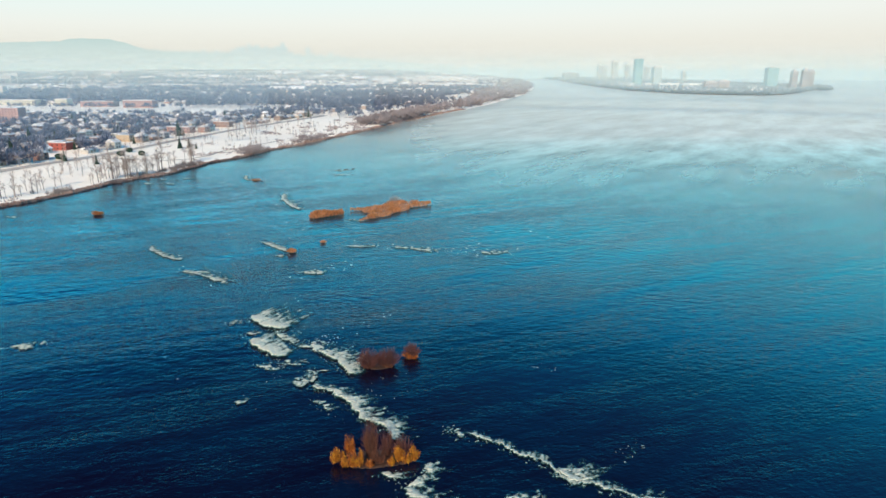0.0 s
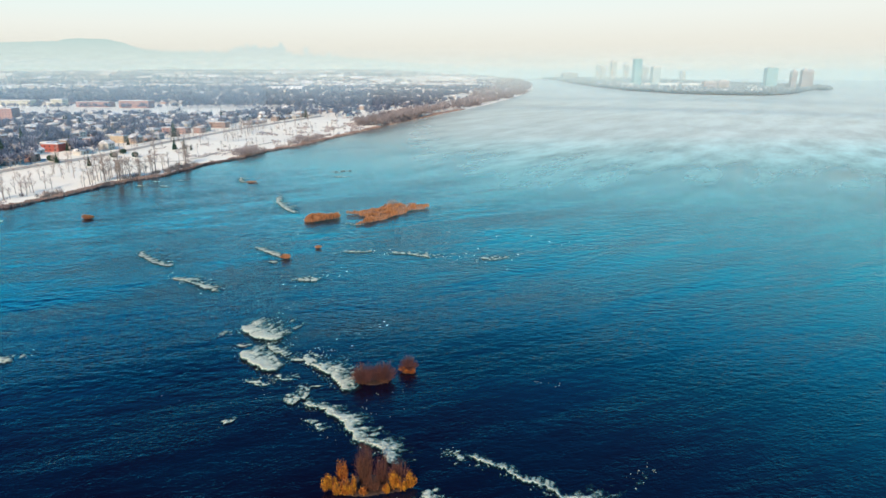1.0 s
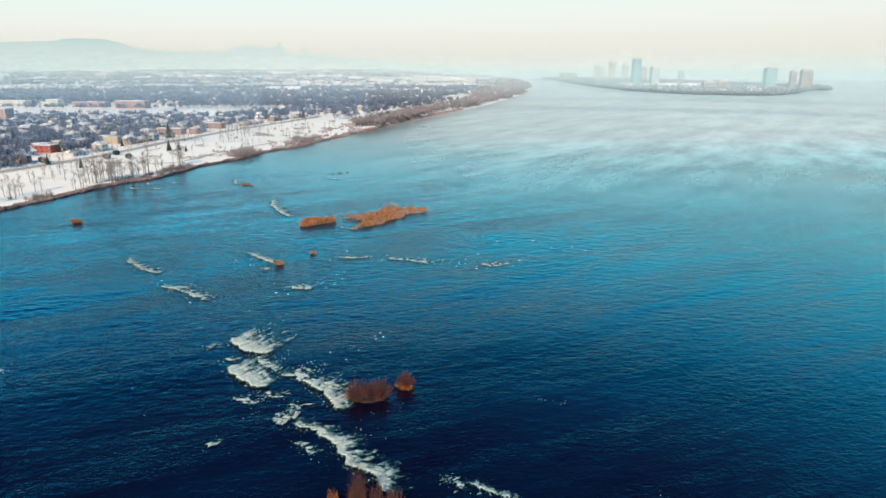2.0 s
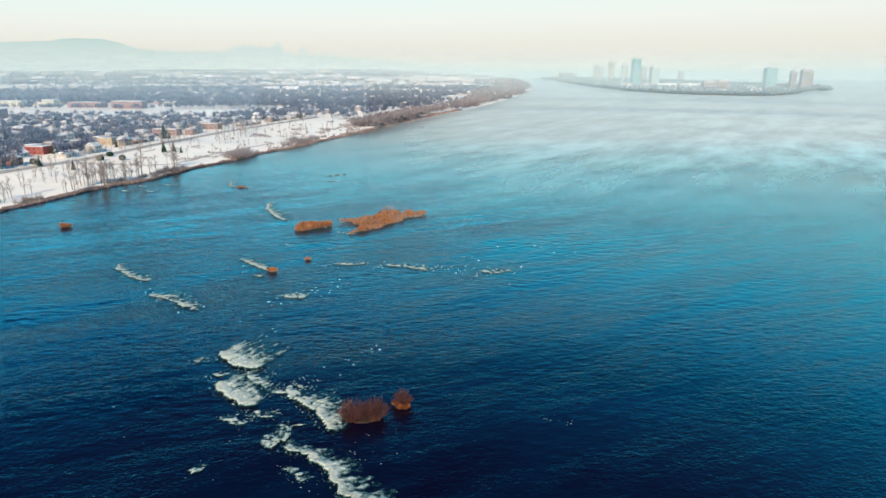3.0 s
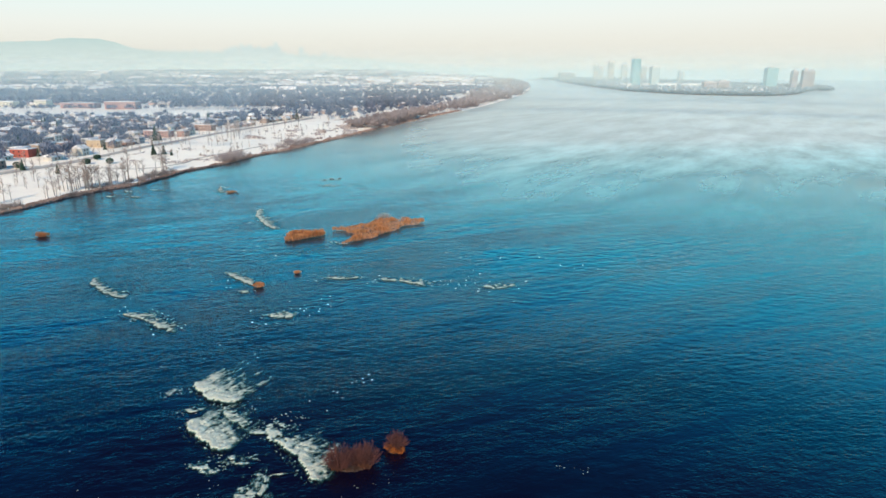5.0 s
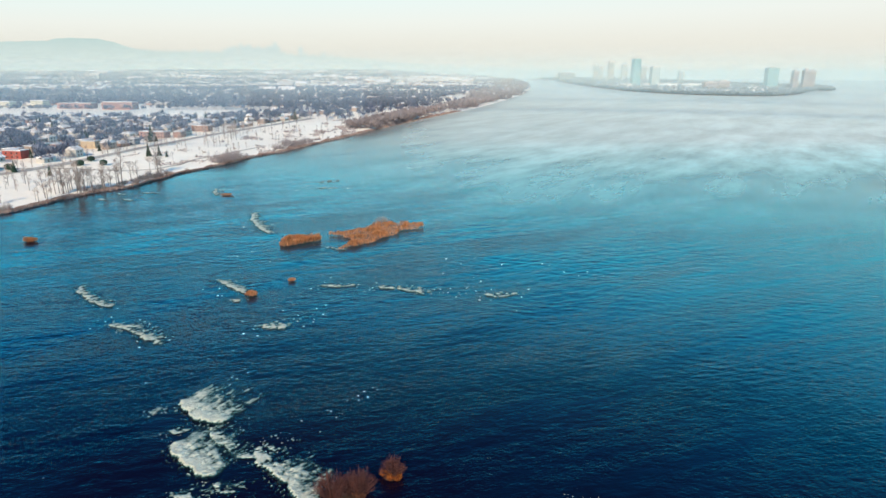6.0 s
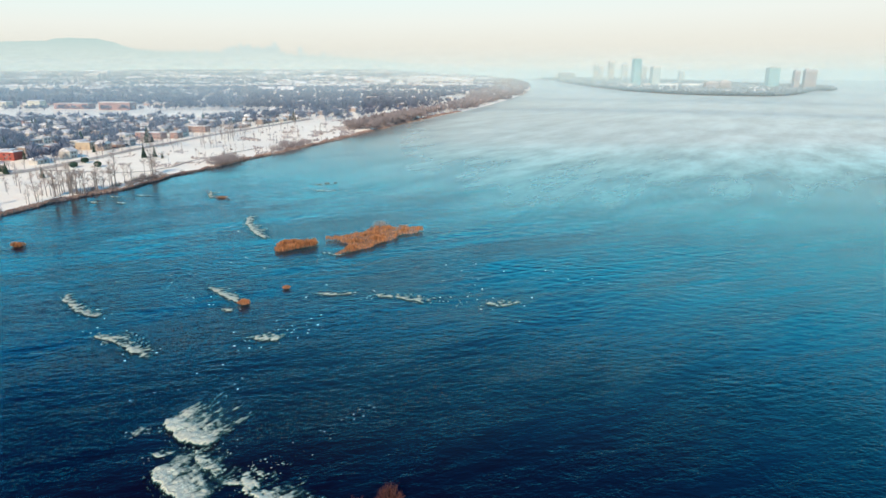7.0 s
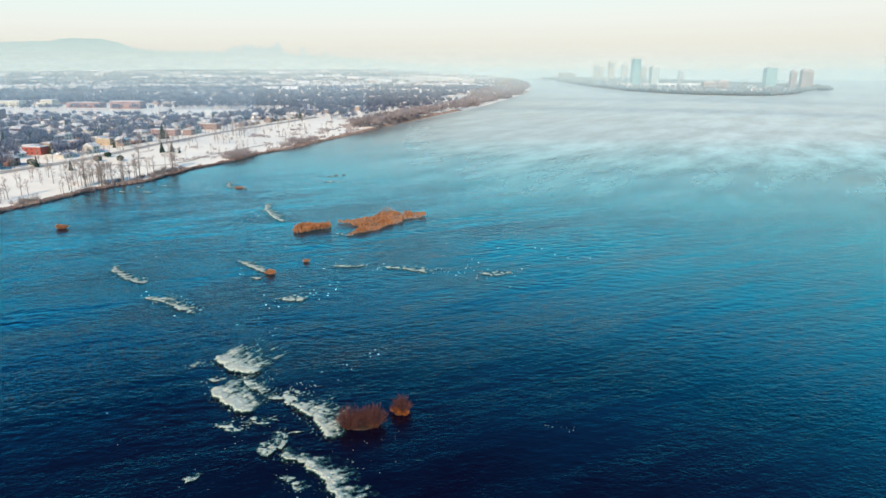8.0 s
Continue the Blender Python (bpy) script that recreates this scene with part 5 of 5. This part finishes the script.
def clear(x, y):
    """The open snow fields, the road and the larger buildings stay free."""
    d = road_x(y) - x
    field = (y > 1010) & (y < 1195) & (d > 150)
    yard = (y > 1195) & (y < 1300) & (x < -490)
    out = (d > 12) & ~field & ~yard
    for bx, by, r in placed[:5]:
        out &= ~((np.abs(x - bx * (y / by)) < r) & (y > by - 55) & (y < by + 12))
    return out


def sample(n, y0, y1, power=1.0, lo=0, band=None):
    y = y0 + (y1 - y0) * rng.random(n) ** power
    xr, xl = road_x(y) - 12 - lo, -0.76 * y - 20
    x = xl + (xr - xl) * rng.random(n)
    ok = clear(x, y) & (xr > xl)
    if band:
        ok &= (fbm(x / 420.0, y / 130.0, 57, 3) > 0.5 + rng.normal(size=n) * 0.07) == (band == "built")
    return x[ok], y[ok]


x, y = sample(900, 450, 1005)
y2 = rng.uniform(980, 1500, 520)
x2 = road_x(y2) - rng.uniform(-60, 145, 520)
x, y = np.concatenate([x, x2]), np.concatenate([y, y2])
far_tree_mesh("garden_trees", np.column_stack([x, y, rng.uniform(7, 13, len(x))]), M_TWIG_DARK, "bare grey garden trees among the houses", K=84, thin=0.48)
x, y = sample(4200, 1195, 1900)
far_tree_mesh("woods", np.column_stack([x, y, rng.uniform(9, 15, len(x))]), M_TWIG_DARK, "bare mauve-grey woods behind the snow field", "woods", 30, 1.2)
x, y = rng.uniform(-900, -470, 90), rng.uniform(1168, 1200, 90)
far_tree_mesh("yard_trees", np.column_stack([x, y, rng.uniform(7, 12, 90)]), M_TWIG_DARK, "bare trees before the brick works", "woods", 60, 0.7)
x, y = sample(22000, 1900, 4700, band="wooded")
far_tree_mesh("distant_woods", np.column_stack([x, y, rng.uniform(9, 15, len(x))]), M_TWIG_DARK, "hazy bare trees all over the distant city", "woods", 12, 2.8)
y3 = rng.uniform(880, 1090, 260)
far_tree_mesh("shore_copse", np.column_stack([shore_x(y3) - rng.uniform(2, 45, 260), y3, rng.uniform(6, 13, 260)]), M_SCRUB, "grey bare copse on the river's edge", "woods", 110, 0.35)
yy = rng.uniform(1000, 4300, 2600)
far_tree_mesh("shore_woods", np.column_stack([shore_x(yy) - 4 - np.interp(yy, (1000, 1500, 2000), (40, 60, 150)) * rng.random(2600), yy, rng.uniform(7, 13, 2600)]), M_SCRUB, "bare trees lining the far shore", "woods", 24, 1.2)


def far_houses(name, xs, ys, label, big=1.0):
    """Snow-roofed buildings, too far to tell apart one by one."""
    walls, roofs = Shape(), Shape()
    zs = land_z(xs, ys)
    for x, y, z in zip(xs, ys, zs):
        w, d, h = big * rng.uniform(8, 17), big * rng.uniform(8, 12), rng.uniform(3.5, 7.5) * (1 + 0.25 * (big - 1))
        walls.box(x - w / 2, y - d / 2, z - 1, x + w / 2, y + d / 2, z + h)
        e = 0.4
        roofs.add([(x - w / 2 - e, y - d / 2 - e, z + h), (x + w / 2 + e, y - d / 2 - e, z + h), (x + w / 2 + e, y + d / 2 + e, z + h), (x - w / 2 - e, y + d / 2 + e, z + h),
                   (x - w / 2, y, z + h + 0.22 * d), (x + w / 2, y, z + h + 0.22 * d)], [(0, 1, 5, 4), (1, 2, 5), (2, 3, 4, 5), (3, 0, 4), (3, 2, 1, 0)])
    ob = thing(name, label, "houses", kind="stuff")
    part("wall", walls, M_FAR_WALL, ob)
    part("roof", roofs, M_ROOF_SNOW, ob)


rest = np.array([(x, y) for x, y, _ in spots[290:]] or [(-400.0, 1000.0)])
far_houses("city_houses", rest[:, 0], rest[:, 1], "snow-roofed houses beyond the near streets")
x, y = sample(500, 1300, 2000)
far_houses("town_houses", x, y, "snow-roofed houses scattered through bare woods")
x, y = sample(3000, 2000, 4700, band="built")
far_houses("distant_city", x, y, "hazy snow-roofed houses of a distant city", 1.5)
x, y = sample(80, 1900, 4600, band="built")
far_houses("distant_halls", x, y, "long snow-roofed halls in the distant city", 4.0)
for k, (px, py, h) in enumerate([(-1370, 2060, 52), (-1335, 2040, 55), (-1150, 2150, 55), (-790, 2200, 52)]):
    ob = thing("chimney_stack", "slim pale chimney stack in the city", "chimney", "chimney stacks in the city", at=(px, py, 6))
    part("shaft", Shape().tube((0, 0, 0), (0, 0, h), 1.7, 1.3, 12), M_CONCRETE, ob)
    part("rim", Shape().prism([(1.5 * math.cos(a), 1.5 * math.sin(a)) for a in np.linspace(0, 6.2832, 13)[:-1]], h - 1, h + 0.5), M_POLE, ob)

# ---- the island of towers ----
ISLE = [(690, 4550), (690, 4000), (646, 3532), (615, 2715), (629, 2257), (684, 2014), (749, 1911), (839, 1854), (936, 1855), (1063, 1973), (1274, 2260), (1337, 2260), (1500, 2650), (1420, 3000), (1350, 3600), (1300, 4300), (1000, 4650)]


def build_isle():
    ring = smooth_outline(ISLE, 160, 8, 3)
    mid = ring.mean(0)
    vs, fs = [], []
    for s, z in ((1.01, -1), (1.0, 0.3), (0.985, 2.0), (0.9, 3.5), (0.4, 4.5)):
        vs += [(*(mid + (p - mid) * s), z) for p in ring]
    n = len(ring)
    for k in range(4):
        fs += [(k * n + i, k * n + (i + 1) % n, (k + 1) * n + (i + 1) % n, (k + 1) * n + i) for i in range(n)]
    fs.append(tuple(4 * n + i for i in range(n)))
    me = bpy.data.meshes.new("island")
    me.from_pydata(vs, [], fs)
    me.materials.append(M_SNOW)
    me.materials.append(M_BANK_REED)
    for poly in me.polygons:
        poly.material_index = int(poly.index < 3 * n)
    tagged(new("island", me), "flat snowy island with towers across the river", "island", kind="structure")
    r = np.random.default_rng(9)
    lo, hi = ring.min(0), ring.max(0)
    p = lo + (hi - lo) * r.random((12000, 2))
    p = p[inside(p[:, 0], p[:, 1], ring)][:3600]
    k = r.integers(0, n, 4200)
    e = ring[k] + (ring[(k + 1) % n] - ring[k]) * r.random((4200, 1))
    e = mid + (e - mid) * r.uniform(0.95, 1.0, (4200, 1))
    p = np.concatenate([p, e])
    K = 14
    H = r.uniform(8, 15, len(p))
    V = np.zeros((len(p), K, 3, 3))
    base = np.column_stack([p, np.full(len(p), 1.5)])
    for k in range(K):
        a, el = r.uniform(0, 6.2832, len(p)), r.uniform(0.1, 1.3, len(p))
        s = base + np.column_stack([0 * H, 0 * H, H * r.uniform(0.1, 0.5, len(p))])
        d = np.column_stack([np.cos(a) * np.cos(el), np.sin(a) * np.cos(el), np.sin(el)]) * (H * 0.5)[:, None]
        w = (H * 0.13)[:, None] * np.column_stack([-np.sin(a), np.cos(a), 0.4 * np.cos(3 * a)])
        V[:, k, 0], V[:, k, 1], V[:, k, 2] = s, s + d + w, s + d * 0.9 - w
    tagged(part("island_woods", arrays_mesh("island_woods", V.reshape(-1, 3), np.arange(len(p) * K * 3).reshape(-1, 3)), M_HAZED_TWIG), "bare blue-grey woods on the far island", "woods", kind="stuff")


build_isle()


def tower(label, x, y, w, d, h, turn, wall, floors, glass=M_GLASS, round_corner=False):
    """A high-rise: shaft, projecting floor bands, recessed window bands and a plant room on the roof."""
    ob = thing("tower", label, "high-rise", "towers across the river", at=(x, y, 2.5), turn=turn)
    if round_corner:
        ring = [(w / 2 * math.copysign(abs(math.cos(a)) ** 0.6, math.cos(a)), d / 2 * math.copysign(abs(math.sin(a)) ** 0.6, math.sin(a))) for a in np.linspace(0, 6.2832, 25)[:-1]]
    else:
        ring = [(-w / 2, -d / 2), (w / 2, -d / 2), (w / 2, d / 2), (-w / 2, d / 2)]
    part("shaft", Shape().prism(ring, -2, h), wall, ob)
    step = h / floors
    band = Shape().prism([(x * 1.025, y * 1.025) for x, y in ring], 0, step * 0.42).mesh("window_band")
    band.materials.append(glass)
    for k in range(floors - 1):
        b = new("window_band", band)
        b.parent = ob
        b.location = (0, 0, step * (k + 0.6))
    part("parapet", Shape().prism([(x * 1.04, y * 1.04) for x, y in ring], h, h + 1.5), wall, ob)
    part("plant_room", Shape().prism([(x * 0.5, y * 0.5) for x, y in ring], h + 1.5, h + 6), M_CONCRETE, ob)
    return ob


tower("tall teal glass tower with rounded corners on the island", 823, 2810, 36, 34, 108, 8, M_TEAL_GLASS, 26, M_TEAL_GLASS, True)
tower("pale grey tower beside a teal one", 880, 2740, 32, 30, 76, 5, M_CONCRETE, 20, M_TEAL_GLASS)
tower("broad teal glass tower near the island's tip", 1290, 2600, 40, 36, 72, -4, M_TEAL_GLASS, 19, M_TEAL_GLASS)
tower("pale mauve apartment tower in a row", 1290, 2430, 19, 22, 62, -6, M_MAUVE, 17)
tower("pale mauve apartment tower in a row", 1318, 2410, 20, 22, 66, -6, M_MAUVE, 18)
tower("pale mauve apartment tower at the row's end", 1345, 2420, 19, 22, 64, -6, M_MAUVE, 17)
tower("low pink apartment slab among trees", 968, 2390, 46, 26, 24, 0, M_MAUVE, 8)
tower("low pink apartment slab among trees", 1018, 2400, 40, 26, 27, 0, M_MAUVE, 8)
for k, (x, y, w, h) in enumerate([(965, 4120, 26, 88), (1010, 4180, 28, 76), (1080, 4200, 34, 110), (1165, 4210, 30, 90), (1285, 4200, 30, 80), (790, 4150, 90, 40), (1560, 4300, 30, 50)]):
    tower("hazy grey tower on the far shore", x, y, w, w, h, 0, M_CONCRETE, 14)
for x, y, w in [(775, 2790, 50), (850, 2760, 26), (930, 2740, 80), (1020, 2745, 60), (1075, 2760, 40)]:
    block("long white-clad hall under a snowy roof on the island", 0, 0, w, 40, 3, 0, M_WHITE_CLAD, 330 + w, name="hall", sides="s", step=9).location = (x, y, 3.5)

# ---- distance ----
def far_profile(name, label, pts, dist, material, base=-5.0):
    """A closed slab with the outline of distant land, by bearing in degrees from the river's axis and height."""
    pts = np.asarray(pts, float)
    ang = np.linspace(pts[0, 0], pts[-1, 0], 160)
    hs = np.interp(ang, pts[:, 0], pts[:, 1]) * (1 + 0.03 * (fbm(ang * 3, ang * 0, 3, 3) - 0.5))
    a = np.radians(ang)
    V = []
    for r in (dist, dist + 60):
        V += [(r * math.sin(q), 30 + r * math.cos(q), base) for q in a] + [(r * math.sin(q), 30 + r * math.cos(q), h) for q, h in zip(a, hs)]
    n = len(a)
    F = []
    for i in range(n - 1):
        F += [(i, i + 1, n + i + 1, n + i), (2 * n + i + 1, 2 * n + i, 3 * n + i, 3 * n + i + 1), (n + i, n + i + 1, 3 * n + i + 1, 3 * n + i)]
    me = bpy.data.meshes.new(name)
    me.from_pydata(V, [], F)
    return tagged(part(name, me, material), label, "backdrop", kind="structure")


far_profile("backdrop_mountain", "hazy blue wooded mountain behind the city", [(-46, 215), (-36, 217), (-32, 232), (-30.2, 238), (-29.8, 252), (-28.6, 258), (-26.9, 253), (-25.9, 237), (-25.2, 210), (-24.3, 192), (-22.8, 183), (-18.4, 178), (-13, 161), (-7.3, 139), (-2.4, 107), (2, 83), (7, 67)], 4850, M_HILL_GLOW)
far_profile("backdrop_shore", "low blue distant shore on the horizon", [(-4.4, 71), (7, 63), (10.4, 60), (19.6, 64), (29.7, 70), (31.6, 66), (34, 69), (50, 66)], 4840, M_SHORE_GLOW)


def skyscraper(b, h, w, dist):
    """A far tower with a set-back crown; its pale haze is painted into a glowing colour."""
    q = radians(b)
    ob = thing("skyscraper", "hazy pale skyscraper of the distant downtown", "skyscraper", "downtown skyline", at=(dist * math.sin(q), 30 + dist * math.cos(q), 0))
    part("shaft", Shape().box(-w / 2, -w / 2, -5, w / 2, w / 2, h - 14), M_CITY_GLOW, ob)
    part("crown", Shape().box(-w / 3, -w / 3, h - 14, w / 3, w / 3, h), M_CITY_GLOW, ob)


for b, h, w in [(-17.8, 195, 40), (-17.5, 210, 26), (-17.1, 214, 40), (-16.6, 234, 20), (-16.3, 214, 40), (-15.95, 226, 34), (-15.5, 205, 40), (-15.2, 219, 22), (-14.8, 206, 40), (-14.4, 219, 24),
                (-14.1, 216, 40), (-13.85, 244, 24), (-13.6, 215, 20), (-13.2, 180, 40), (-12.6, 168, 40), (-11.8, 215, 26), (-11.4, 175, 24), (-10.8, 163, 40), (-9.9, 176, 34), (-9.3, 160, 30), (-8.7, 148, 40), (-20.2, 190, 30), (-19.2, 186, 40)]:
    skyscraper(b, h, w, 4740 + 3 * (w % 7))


# ---- sheets that imitate haze ----
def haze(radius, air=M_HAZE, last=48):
    """A thin upright sheet, added to imitate hazy air, that curves round the river and the city."""
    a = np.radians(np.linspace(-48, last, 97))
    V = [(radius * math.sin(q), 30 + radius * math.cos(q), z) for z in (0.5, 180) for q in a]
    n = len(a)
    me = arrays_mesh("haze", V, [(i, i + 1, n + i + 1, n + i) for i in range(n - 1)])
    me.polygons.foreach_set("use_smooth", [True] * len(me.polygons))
    tagged(part("haze", me, air), "tinted translucent sheet imitating haze over the city", "haze", kind="stuff")


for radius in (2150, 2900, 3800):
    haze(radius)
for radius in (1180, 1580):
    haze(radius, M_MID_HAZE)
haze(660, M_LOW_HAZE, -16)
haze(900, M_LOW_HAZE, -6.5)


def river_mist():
    """A low sheet of mist that lightens the far river, clear of the banks."""
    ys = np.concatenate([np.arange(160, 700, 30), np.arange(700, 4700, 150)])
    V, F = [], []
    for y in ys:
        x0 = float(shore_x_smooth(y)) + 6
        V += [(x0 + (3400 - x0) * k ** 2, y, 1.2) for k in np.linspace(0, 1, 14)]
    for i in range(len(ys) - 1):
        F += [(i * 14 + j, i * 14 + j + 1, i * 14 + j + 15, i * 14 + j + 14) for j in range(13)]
    tagged(part("river_mist", arrays_mesh("river_mist", V, F), M_MIST), "low drifts of pale mist that lighten the far river", "mist", kind="stuff")


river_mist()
